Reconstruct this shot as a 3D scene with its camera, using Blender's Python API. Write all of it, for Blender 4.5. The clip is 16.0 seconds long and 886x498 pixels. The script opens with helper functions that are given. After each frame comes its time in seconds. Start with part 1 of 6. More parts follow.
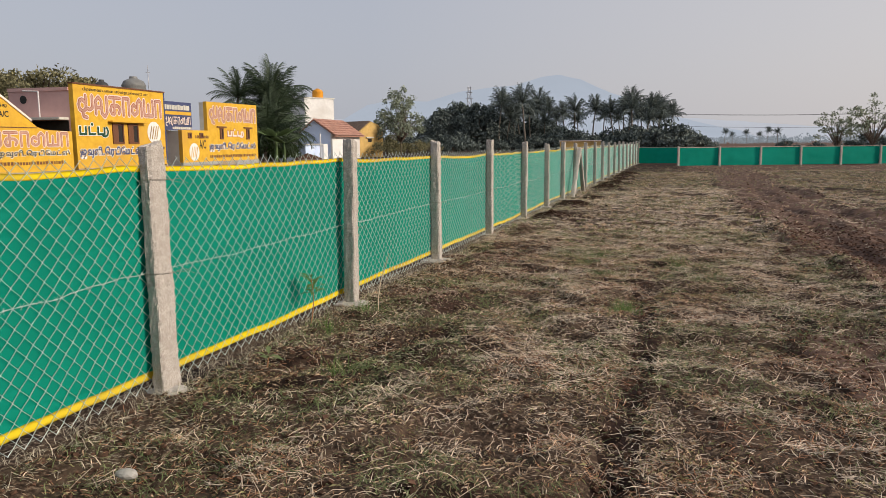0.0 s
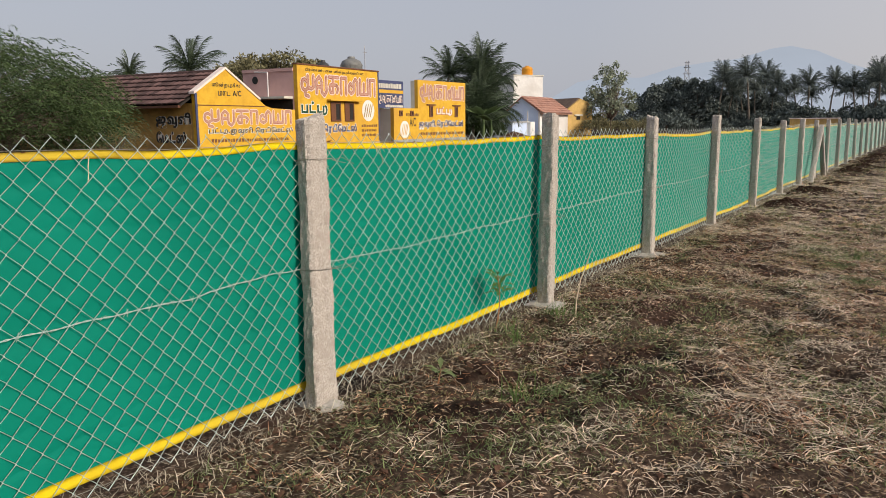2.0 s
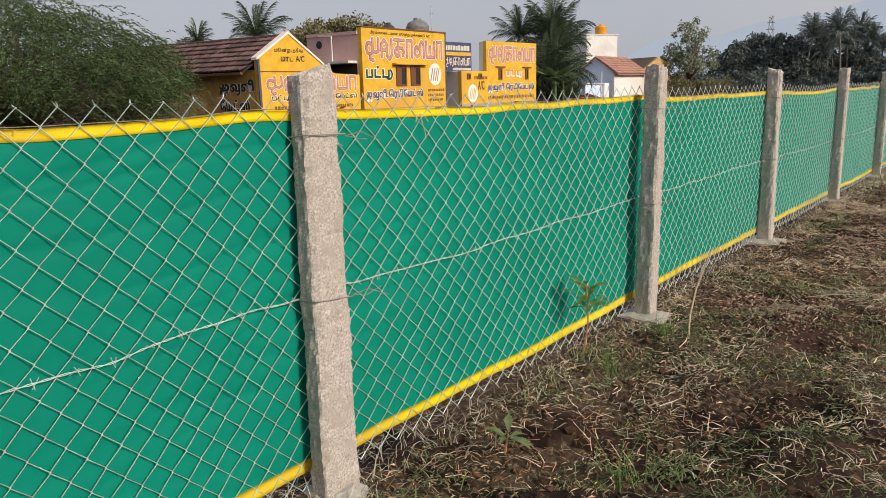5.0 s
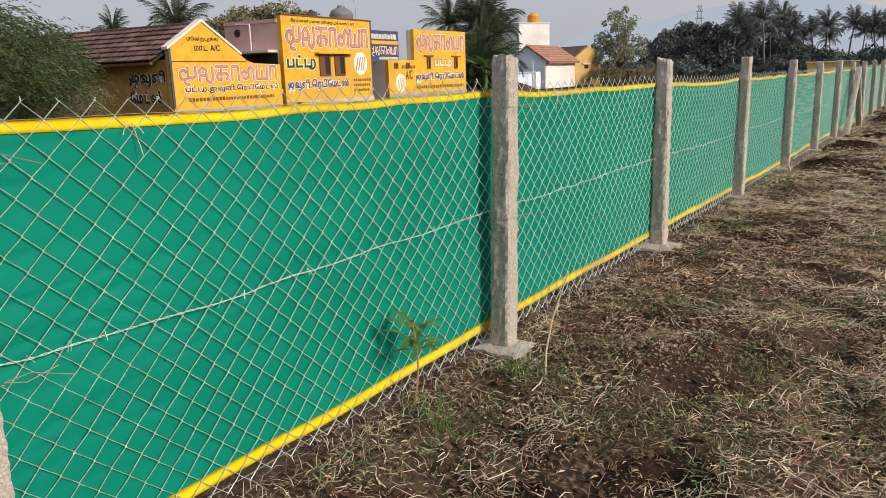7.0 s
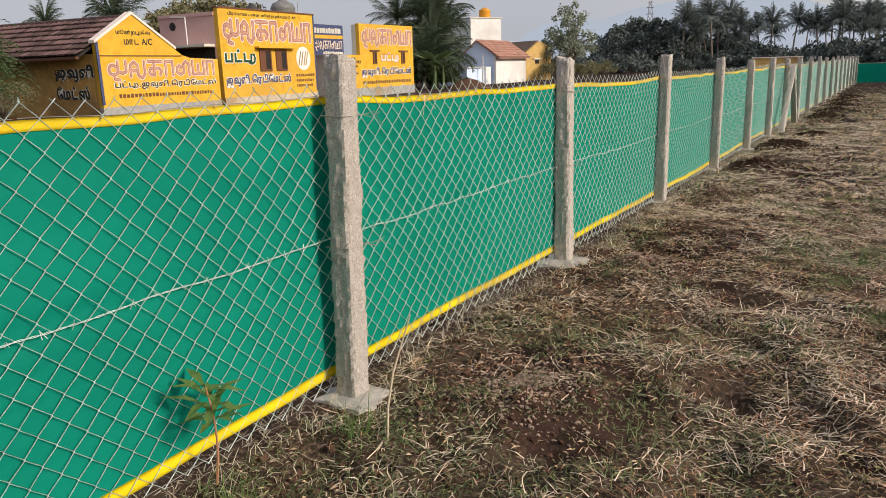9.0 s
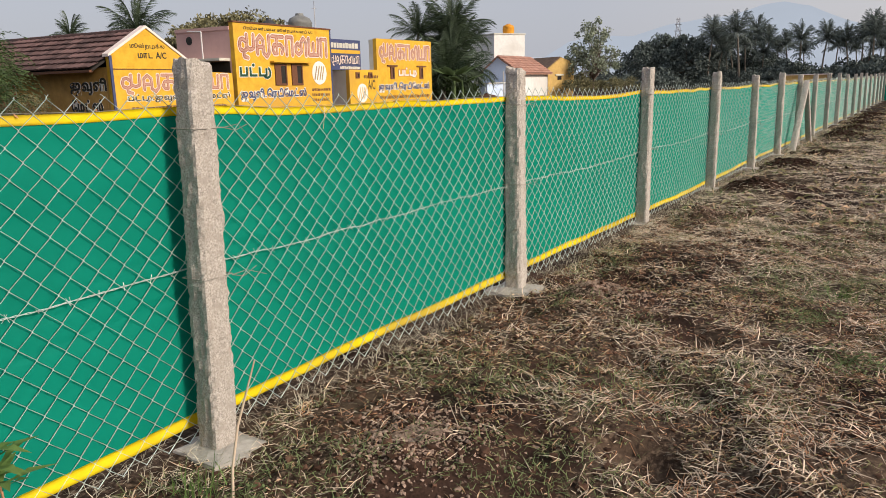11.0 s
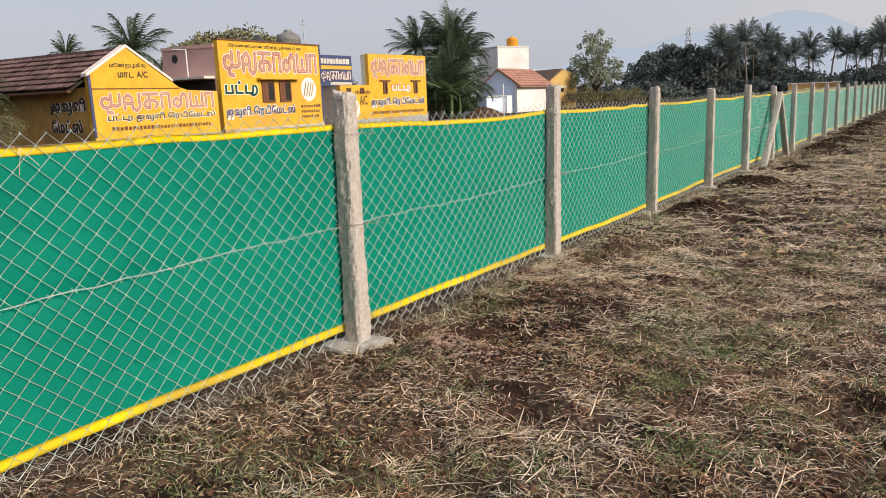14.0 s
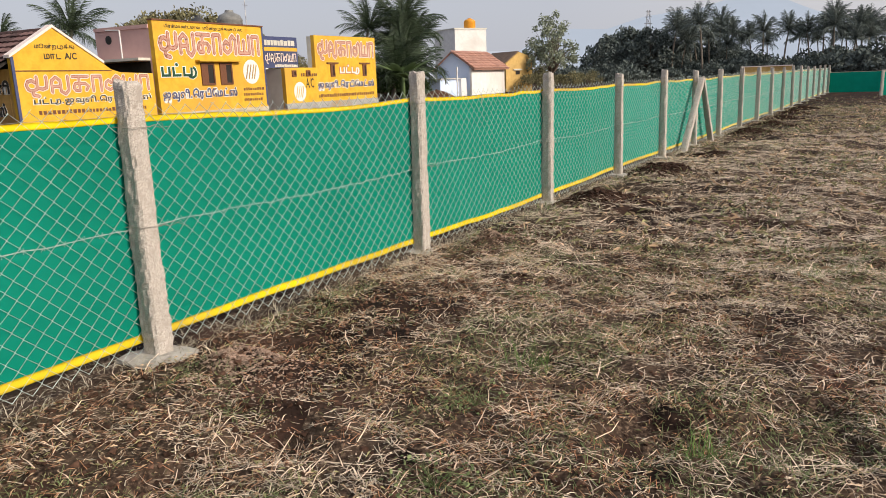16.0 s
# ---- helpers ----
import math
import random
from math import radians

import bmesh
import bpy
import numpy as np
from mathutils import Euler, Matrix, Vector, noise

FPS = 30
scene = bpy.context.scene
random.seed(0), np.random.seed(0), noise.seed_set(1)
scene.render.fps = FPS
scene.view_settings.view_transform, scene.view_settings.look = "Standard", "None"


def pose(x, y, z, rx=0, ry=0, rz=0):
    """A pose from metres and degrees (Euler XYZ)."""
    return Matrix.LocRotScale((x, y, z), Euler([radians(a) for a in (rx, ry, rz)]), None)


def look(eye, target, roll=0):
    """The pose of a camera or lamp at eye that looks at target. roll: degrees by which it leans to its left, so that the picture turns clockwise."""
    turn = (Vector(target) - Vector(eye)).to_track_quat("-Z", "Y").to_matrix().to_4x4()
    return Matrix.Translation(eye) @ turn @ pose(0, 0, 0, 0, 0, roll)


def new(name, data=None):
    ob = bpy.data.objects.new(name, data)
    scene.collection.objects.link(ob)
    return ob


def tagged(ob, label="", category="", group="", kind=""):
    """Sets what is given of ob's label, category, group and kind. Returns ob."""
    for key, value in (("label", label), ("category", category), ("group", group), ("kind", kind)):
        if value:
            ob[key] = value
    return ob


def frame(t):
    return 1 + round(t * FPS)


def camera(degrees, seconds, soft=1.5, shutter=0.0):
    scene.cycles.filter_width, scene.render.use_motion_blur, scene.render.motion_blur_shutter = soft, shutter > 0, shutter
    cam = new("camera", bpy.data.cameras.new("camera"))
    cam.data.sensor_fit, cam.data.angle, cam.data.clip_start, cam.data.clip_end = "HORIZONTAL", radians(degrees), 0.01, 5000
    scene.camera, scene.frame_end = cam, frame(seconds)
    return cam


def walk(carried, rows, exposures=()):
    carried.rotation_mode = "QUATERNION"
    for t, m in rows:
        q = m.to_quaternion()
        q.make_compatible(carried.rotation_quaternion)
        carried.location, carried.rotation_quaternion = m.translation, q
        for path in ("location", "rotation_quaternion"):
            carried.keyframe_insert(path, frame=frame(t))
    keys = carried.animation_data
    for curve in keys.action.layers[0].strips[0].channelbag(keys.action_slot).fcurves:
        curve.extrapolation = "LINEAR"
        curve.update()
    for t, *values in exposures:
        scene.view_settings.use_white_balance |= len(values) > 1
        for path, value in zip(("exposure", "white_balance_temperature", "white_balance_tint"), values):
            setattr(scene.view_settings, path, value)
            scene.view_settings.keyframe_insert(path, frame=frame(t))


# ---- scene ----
cam = camera(61.4, 16.0, soft=0.9)
PATH = [
    (0, (0.015, -0.034, 1.546), (0.0, 1.946, 1.266), -0.5),
    (0.5, (0.04, 0.186, 1.53), (-0.126, 2.158, 1.247), -0.3),
    (1, (-0.008, 0.439, 1.545), (-0.301, 2.395, 1.251), -0.2),
    (1.5, (-0.035, 0.689, 1.52), (-0.464, 2.617, 1.201), -0.3),
    (2, (-0.057, 0.983, 1.519), (-0.605, 2.877, 1.187), -0.5),
    (2.5, (-0.205, 1.199, 1.506), (-0.842, 3.066, 1.176), -0.6),
    (3, (-0.411, 1.426, 1.506), (-1.148, 3.257, 1.183), -0.9),
    (3.2, (-0.451, 1.516, 1.498), (-1.233, 3.329, 1.18), -1.3),
    (5.3, (-0.424, 2.439, 1.481), (-1.136, 4.256, 1.046), -1.7),
    (5.5, (-0.363, 2.541, 1.474), (-1.075, 4.358, 1.033), -1.9),
    (6, (-0.212, 2.788, 1.485), (-0.901, 4.611, 1.038), -1.8),
    (6.5, (-0.135, 2.985, 1.492), (-0.76, 4.832, 1.046), -1.5),
    (7, (-0.086, 3.232, 1.499), (-0.657, 5.094, 1.047), -1.8),
    (7.5, (0.023, 3.455, 1.491), (-0.523, 5.322, 1.025), -2.2),
    (8, (0.152, 3.601, 1.516), (-0.367, 5.474, 1.042), -2.1),
    (8.5, (0.225, 3.804, 1.514), (-0.255, 5.687, 1.039), -1.8),
    (9, (0.292, 3.994, 1.521), (-0.17, 5.883, 1.052), -1.7),
    (9.2, (0.341, 4.055, 1.512), (-0.127, 5.943, 1.048), -1.7),
    (11.3, (0.839, 4.667, 1.472), (0.298, 6.545, 1.047), -1.7),
    (11.5, (0.886, 4.72, 1.497), (0.338, 6.594, 1.064), -2.1),
    (12, (1.081, 4.861, 1.5), (0.531, 6.735, 1.068), -2.5),
    (12.5, (1.238, 4.998, 1.513), (0.696, 6.874, 1.085), -2.3),
    (13, (1.331, 5.197, 1.514), (0.785, 7.076, 1.102), -2.3),
    (13.5, (1.46, 5.408, 1.518), (0.896, 7.285, 1.121), -2.3),
    (14, (1.716, 5.585, 1.515), (1.151, 7.463, 1.121), -2.2),
    (14.5, (1.928, 5.728, 1.509), (1.41, 7.616, 1.101), -1.9),
    (15, (2.108, 5.925, 1.506), (1.635, 7.821, 1.081), -1.9),
    (15.5, (2.282, 6.077, 1.509), (1.814, 7.973, 1.075), -2.0),
    (16, (2.509, 6.181, 1.524), (2.035, 8.073, 1.082), -2.1),
]
walk(cam, [(t, look(eye, target, roll)) for t, eye, target, roll in PATH], exposures=[(0.0, -0.05), (4.0, -0.05), (6.0, 0.0), (10.0, 0.05), (12.0, 0.1), (13.0, 0.15), (16.0, 0.18)])

# ---- light ----
SUN_EL, SUN_AZ = 27.0, 106.0   # degrees above the horizon; clockwise from +y
world = bpy.data.worlds.new("hazy_sky")
scene.world = world
world.use_nodes = True
wn, wl = world.node_tree.nodes, world.node_tree.links
wn.clear()
w_out = wn.new("ShaderNodeOutputWorld")
w_bg = wn.new("ShaderNodeBackground")
w_sky = wn.new("ShaderNodeTexSky")
w_sky.sky_type = "NISHITA"
w_sky.sun_disc = False
w_sky.sun_elevation = radians(SUN_EL)
w_sky.sun_rotation = radians(SUN_AZ)
w_sky.dust_density = 4.0
w_sky.air_density = 1.0
w_sky.ozone_density = 1.5
# thick haze: pale lavender overhead, a little warmer towards the sun and the horizon
w_geo = wn.new("ShaderNodeTexCoord")
w_sep = wn.new("ShaderNodeSeparateXYZ")
w_ramp = wn.new("ShaderNodeValToRGB")
w_ramp.color_ramp.elements[0].position = 0.0
w_ramp.color_ramp.elements[0].color = (5.5, 5.6, 6.25, 1)
w_ramp.color_ramp.elements[1].position = 0.45
w_ramp.color_ramp.elements[1].color = (5.2, 5.5, 6.4, 1)
w_warm = wn.new("ShaderNodeMix")
w_warm.data_type, w_warm.blend_type = "RGBA", "MULTIPLY"
w_warm.inputs[7].default_value = (1.62, 1.44, 1.22, 1)
w_side = wn.new("ShaderNodeMapRange")
w_side.inputs[1].default_value, w_side.inputs[2].default_value = -0.1, 1.0
w_mix = wn.new("ShaderNodeMix")
w_mix.data_type = "RGBA"
w_mix.inputs[0].default_value = 0.78
wl.new(w_geo.outputs["Generated"], w_sep.inputs[0])
wl.new(w_sep.outputs["Z"], w_ramp.inputs[0])
wl.new(w_sep.outputs["X"], w_side.inputs[0])
wl.new(w_side.outputs[0], w_warm.inputs[0])
wl.new(w_ramp.outputs[0], w_warm.inputs[6])
wl.new(w_sky.outputs[0], w_mix.inputs[6])
wl.new(w_warm.outputs[2], w_mix.inputs[7])
wl.new(w_mix.outputs[2], w_bg.inputs[0])
w_bg.inputs[1].default_value = 0.1
wl.new(w_bg.outputs[0], w_out.inputs[0])

sun_data = bpy.data.lights.new("sun", "SUN")
sun_data.energy = 3.7
sun_data.angle = radians(11)
sun_data.color = (1.0, 0.89, 0.76)
sun = new("sun", sun_data)
az, el = radians(SUN_AZ), radians(SUN_EL)
sun_from = Vector((math.sin(az) * math.cos(el), math.cos(az) * math.cos(el), math.sin(el)))
sun.matrix_world = look(sun_from * 60, (0, 0, 0))


# ---- materials ----
def mat(name, colors, scale=8.0, rough=0.8, bump=0.0, bump_scale=60.0, metal=0.0, detail=6.0, stain=None, island=0.0, spec=0.3,
        translucent=0.0, stretch=(1, 1, 1), obj_random=0.0):
    """A two-scale noise material: colours from dark to light, an optional large stain colour, and a fine bump."""
    m = bpy.data.materials.new(name)
    m.use_nodes = True
    n, l = m.node_tree.nodes, m.node_tree.links
    b = n["Principled BSDF"]
    b.inputs["Roughness"].default_value = rough
    b.inputs["Metallic"].default_value = metal
    b.inputs["Specular IOR Level"].default_value = spec
    tc = n.new("ShaderNodeTexCoord")
    mp = n.new("ShaderNodeMapping")
    mp.inputs["Scale"].default_value = stretch
    l.new(tc.outputs["Object"], mp.inputs[0])
    t = n.new("ShaderNodeTexNoise")
    t.inputs["Scale"].default_value = scale
    t.inputs["Detail"].default_value = detail
    t.inputs["Roughness"].default_value = 0.65
    l.new(mp.outputs[0], t.inputs[0])
    r = n.new("ShaderNodeValToRGB")
    el_ = r.color_ramp.elements
    el_[0].position, el_[1].position = 0.3, 0.7
    el_[0].color, el_[1].color = (*colors[0], 1), (*colors[-1], 1)
    for i, c in enumerate(colors[1:-1]):
        e = el_.new(0.3 + 0.4 * (i + 1) / (len(colors) - 1))
        e.color = (*c, 1)
    l.new(t.outputs["Fac"], r.inputs[0])
    col = r.outputs[0]
    if stain:
        s = n.new("ShaderNodeTexNoise")
        s.inputs["Scale"].default_value = scale * 0.13
        s.inputs["Detail"].default_value = 4
        l.new(mp.outputs[0], s.inputs[0])
        sr = n.new("ShaderNodeMapRange")
        sr.inputs[1].default_value, sr.inputs[2].default_value = 0.48, 0.68
        l.new(s.outputs["Fac"], sr.inputs[0])
        mx = n.new("ShaderNodeMix")
        mx.data_type = "RGBA"
        mx.inputs[7].default_value = (*stain, 1)
        l.new(sr.outputs[0], mx.inputs[0])
        l.new(col, mx.inputs[6])
        col = mx.outputs[2]
    if island or obj_random:
        g = n.new("ShaderNodeNewGeometry") if island else n.new("ShaderNodeObjectInfo")
        h = n.new("ShaderNodeMapRange")
        k = island or obj_random
        h.inputs[3].default_value, h.inputs[4].default_value = 1 - k, 1 + k
        l.new(g.outputs["Random Per Island" if island else "Random"], h.inputs[0])
        mv = n.new("ShaderNodeMix")
        mv.data_type, mv.blend_type = "RGBA", "MULTIPLY"
        mv.inputs[0].default_value = 1
        l.new(col, mv.inputs[6])
        l.new(h.outputs[0], mv.inputs[7])
        col = mv.outputs[2]
    l.new(col, b.inputs["Base Color"])
    if bump:
        t2 = n.new("ShaderNodeTexNoise")
        t2.inputs["Scale"].default_value = bump_scale
        t2.inputs["Detail"].default_value = 5
        l.new(mp.outputs[0], t2.inputs[0])
        bp = n.new("ShaderNodeBump")
        bp.inputs["Strength"].default_value = bump
        bp.inputs["Distance"].default_value = 0.6 / bump_scale
        l.new(t2.outputs["Fac"], bp.inputs["Height"])
        l.new(bp.outputs[0], b.inputs["Normal"])
    if translucent:
        out = n["Material Output"]
        tr = n.new("ShaderNodeBsdfTranslucent")
        ms = n.new("ShaderNodeMixShader")
        ms.inputs[0].default_value = translucent
        l.new(col, tr.inputs[0])
        l.new(b.outputs[0], ms.inputs[1])
        l.new(tr.outputs[0], ms.inputs[2])
        l.new(ms.outputs[0], out.inputs[0])
    return m


M_SOIL = mat("soil", [(0.007, 0.0042, 0.0032), (0.023, 0.0135, 0.01), (0.08, 0.047, 0.034)], 7.0, 0.95, 0.9, 45, stain=(0.075, 0.042, 0.03), spec=0.1)
M_STUBBLE = mat("littered_soil", [(0.013, 0.0085, 0.006), (0.048, 0.031, 0.022), (0.23, 0.162, 0.112)], 36.0, 0.95, 1.0, 60, stain=(0.09, 0.06, 0.041), spec=0.1)
M_TRACK = mat("ploughed_soil", [(0.04, 0.024, 0.018), (0.108, 0.067, 0.05), (0.19, 0.128, 0.1)], 14.0, 0.95, 1.0, 50, stain=(0.13, 0.082, 0.062), spec=0.1)
M_CLOD = mat("soil_clod", [(0.04, 0.021, 0.014), (0.14, 0.078, 0.053)], 20.0, 0.95, 0.6, 90, island=0.5, spec=0.1)
M_DUG = mat("dark_dug_soil", [(0.018, 0.01, 0.007), (0.075, 0.042, 0.03)], 20.0, 0.95, 0.6, 90, island=0.5, spec=0.1)
M_GRIT = mat("gravel_spoil", [(0.18, 0.12, 0.088), (0.45, 0.325, 0.255)], 20.0, 0.95, 0.6, 90, island=0.4, spec=0.1)
M_STRAW = mat("dry_straw", [(0.4, 0.302, 0.216), (0.77, 0.622, 0.485)], 3.0, 0.75, island=0.5, spec=0.25)
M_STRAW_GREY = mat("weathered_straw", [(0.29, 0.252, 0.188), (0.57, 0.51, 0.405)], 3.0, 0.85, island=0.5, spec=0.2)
M_STRAW_RED = mat("reddish_stubble", [(0.27, 0.115, 0.055), (0.56, 0.3, 0.17)], 3.0, 0.85, island=0.5, spec=0.2)
M_SAPLING = mat("young_leaf", [(0.085, 0.15, 0.035), (0.18, 0.27, 0.08)], 3.0, 0.6, island=0.3, spec=0.3, translucent=0.25)
M_LITTER = mat("dead_leaf", [(0.31, 0.2, 0.12), (0.52, 0.375, 0.25), (0.7, 0.55, 0.4)], 1.6, 0.85, island=0.55, spec=0.15, translucent=0.15)
M_LITTER_OLIVE = mat("olive_leaf", [(0.18, 0.18, 0.08), (0.43, 0.4, 0.21)], 1.6, 0.8, island=0.55, spec=0.15, translucent=0.15)
M_GRASS = mat("weed_grass", [(0.09, 0.125, 0.045), (0.23, 0.27, 0.12)], 3.0, 0.7, island=0.5, spec=0.25, translucent=0.2)
M_STONE = mat("split_granite", [(0.195, 0.177, 0.158), (0.425, 0.38, 0.338), (0.62, 0.57, 0.52)], 130.0, 0.9, 1.0, 170, stain=(0.36, 0.318, 0.28), spec=0.2, obj_random=0.1)
M_CEMENT = mat("cement", [(0.3, 0.28, 0.25), (0.46, 0.43, 0.39)], 18.0, 0.9, 0.6, 60, spec=0.2)
M_NET = mat("green_shade_net", [(0.002, 0.224, 0.155), (0.003, 0.275, 0.194)], 2.2, 0.65, 0.25, 420, stain=(0.004, 0.295, 0.211), spec=0.12, translucent=0.3)
# the woven fibres catch light at a glancing view
M_NET.node_tree.nodes["Principled BSDF"].inputs["Sheen Weight"].default_value = 0.7
M_NET.node_tree.nodes["Principled BSDF"].inputs["Sheen Roughness"].default_value = 0.5
M_NET.node_tree.nodes["Principled BSDF"].inputs["Sheen Tint"].default_value = (0.02, 1.0, 0.7, 1)
M_TAPE = mat("yellow_hem", [(0.68, 0.49, 0.005), (0.86, 0.66, 0.012)], 6.0, 0.75, 0.3, 240, stain=(0.52, 0.36, 0.05), spec=0.15)
M_WIRE = mat("galvanised_wire", [(0.46, 0.56, 0.53), (0.7, 0.8, 0.77)], 9.0, 0.4, metal=0.25, spec=0.5)
M_WIRE_OLD = mat("dull_wire", [(0.26, 0.23, 0.19), (0.45, 0.42, 0.37)], 9.0, 0.55, metal=0.5)
M_YELLOW = mat("yellow_wall_paint", [(0.57, 0.31, 0.024), (0.675, 0.395, 0.034), (0.74, 0.445, 0.05)], 2.2, 0.8, 0.25, 30, stain=(0.6, 0.335, 0.05))
# stained yellow, with the shade below the eave darkened into the colour
M_YELLOW_STAIN_SHADE = mat("stained_shaded_yellow_paint", [(0.36, 0.21, 0.06), (0.56, 0.34, 0.1)], 2.2, 0.8, 0.2, 30, stain=(0.2, 0.13, 0.065))
M_OCHRE = mat("weathered_ochre_plaster", [(0.5, 0.31, 0.1), (0.72, 0.48, 0.17)], 1.6, 0.85, 0.3, 25, stain=(0.3, 0.2, 0.1))
M_PINK = mat("faded_pink_plaster", [(0.62, 0.38, 0.35), (0.72, 0.46, 0.42)], 1.5, 0.85, 0.2, 30, stain=(0.55, 0.34, 0.31))
M_GREY = mat("grey_plaster", [(0.56, 0.54, 0.47), (0.7, 0.67, 0.59)], 1.5, 0.85, 0.2, 30, stain=(0.5, 0.47, 0.4))
M_PLINTH = mat("flaking_blue_grey_plinth", [(0.26, 0.265, 0.28), (0.44, 0.42, 0.39)], 4.0, 0.85, 0.3, 25, stain=(0.36, 0.24, 0.12))
M_PLINTH_CREAM = mat("soiled_cream_plinth", [(0.44, 0.36, 0.27), (0.62, 0.54, 0.44)], 4.0, 0.85, 0.3, 25, stain=(0.4, 0.28, 0.17))
M_BLUE = mat("pale_blue_limewash", [(0.58, 0.69, 0.92), (0.66, 0.76, 0.95)], 1.5, 0.85, 0.2, 30, stain=(0.54, 0.64, 0.86))
M_WHITE = mat("white_limewash", [(0.66, 0.64, 0.62), (0.82, 0.8, 0.77)], 1.5, 0.85, 0.2, 30, stain=(0.58, 0.54, 0.5))
M_TILE = mat("clay_roof_tile", [(0.075, 0.045, 0.042), (0.18, 0.1, 0.088)], 3.0, 0.85, 0.3, 40, obj_random=0.5, stain=(0.07, 0.055, 0.055))
M_TILE_RED = mat("red_roof_tile", [(0.3, 0.155, 0.115), (0.46, 0.26, 0.2)], 3.0, 0.85, 0.3, 40, obj_random=0.2)
M_TILE_OLD = mat("mossy_roof_tile", [(0.09, 0.06, 0.045), (0.18, 0.12, 0.085)], 3.0, 0.9, 0.3, 40, obj_random=0.3)
M_WOOD = mat("dark_window_wood", [(0.1, 0.04, 0.02), (0.2, 0.085, 0.045)], 12.0, 0.6, 0.2, 60, stretch=(6, 6, 1))
M_DARK = mat("dark_recess", [(0.02, 0.018, 0.016), (0.035, 0.03, 0.028)], 4.0, 0.9)
M_INK = mat("black_paint", [(0.018, 0.018, 0.016), (0.04, 0.04, 0.035)], 3.0, 0.6)
M_GREENINK = mat("dark_green_paint", [(0.012, 0.05, 0.03), (0.02, 0.08, 0.05)], 3.0, 0.6)
M_SIGNWHITE = mat("white_sign_paint", [(0.7, 0.68, 0.64), (0.82, 0.8, 0.76)], 4.0, 0.6)
M_SIGNPINK = mat("pink_white_sign_paint", [(0.78, 0.62, 0.55), (0.85, 0.74, 0.68)], 2.0, 0.6)
M_SIGNFILL = mat("peach_sign_paint", [(0.44, 0.23, 0.16), (0.63, 0.37, 0.28)], 2.0, 0.6)
M_MAROON = mat("maroon_paint", [(0.3, 0.075, 0.04), (0.42, 0.12, 0.06)], 3.0, 0.6)
M_SIGNBLUE = mat("blue_grey_board", [(0.04, 0.055, 0.13), (0.075, 0.085, 0.18)], 2.0, 0.6)
M_TANK = mat("grey_tank_plastic", [(0.13, 0.13, 0.125), (0.22, 0.22, 0.21)], 3.0, 0.5)
M_TANK_BLACK = mat("black_tank_plastic", [(0.03, 0.03, 0.03), (0.06, 0.06, 0.06)], 3.0, 0.5)
M_TANK_ORANGE = mat("orange_tank_plastic", [(0.62, 0.25, 0.02), (0.75, 0.33, 0.03)], 3.0, 0.5)
M_STEEL = mat("galvanised_steel", [(0.3, 0.3, 0.32), (0.42, 0.42, 0.44)], 3.0, 0.5, metal=0.5)
M_TRUNK = mat("palm_trunk", [(0.1, 0.08, 0.065), (0.22, 0.19, 0.155)], 6.0, 0.9, 0.5, 20)
M_BARK = mat("tree_bark", [(0.09, 0.065, 0.05), (0.2, 0.155, 0.12)], 6.0, 0.9, 0.5, 20)
M_FROND = mat("palm_frond", [(0.04, 0.062, 0.035), (0.09, 0.12, 0.07)], 1.5, 0.5, island=0.4, spec=0.3, translucent=0.15)
# distance haze is put into this frond colour: paler and bluer green
M_FROND_HAZED = mat("haze_tinted_frond", [(0.085, 0.105, 0.1), (0.15, 0.175, 0.155)], 1.0, 0.7, island=0.4, spec=0.2, translucent=0.1)
M_LEAF = mat("broad_leaf", [(0.035, 0.06, 0.02), (0.08, 0.12, 0.04)], 1.0, 0.6, island=0.45, spec=0.3, translucent=0.2)
# grove leaves, lifted and blued in their colour to look hazy
M_LEAF_HAZED = mat("haze_tinted_leaf", [(0.085, 0.105, 0.1), (0.15, 0.175, 0.155)], 0.5, 0.75, island=0.45, spec=0.15, translucent=0.1)
M_LEAF_FEATHER = mat("feathery_leaf", [(0.022, 0.045, 0.016), (0.12, 0.17, 0.065)], 0.7, 0.65, island=0.4, spec=0.2, translucent=0.25)
M_LEAF_DRY = mat("brownish_green_leaf", [(0.14, 0.135, 0.07), (0.26, 0.235, 0.13)], 0.6, 0.75, island=0.45, spec=0.2, translucent=0.2)
M_LEAF_PALE = mat("grey_green_leaf", [(0.19, 0.22, 0.15), (0.32, 0.35, 0.25)], 0.8, 0.7, island=0.4, spec=0.2, translucent=0.25)
M_BANANA = mat("banana_leaf", [(0.07, 0.11, 0.04), (0.14, 0.2, 0.08)], 1.0, 0.5, island=0.4, spec=0.35, translucent=0.25)


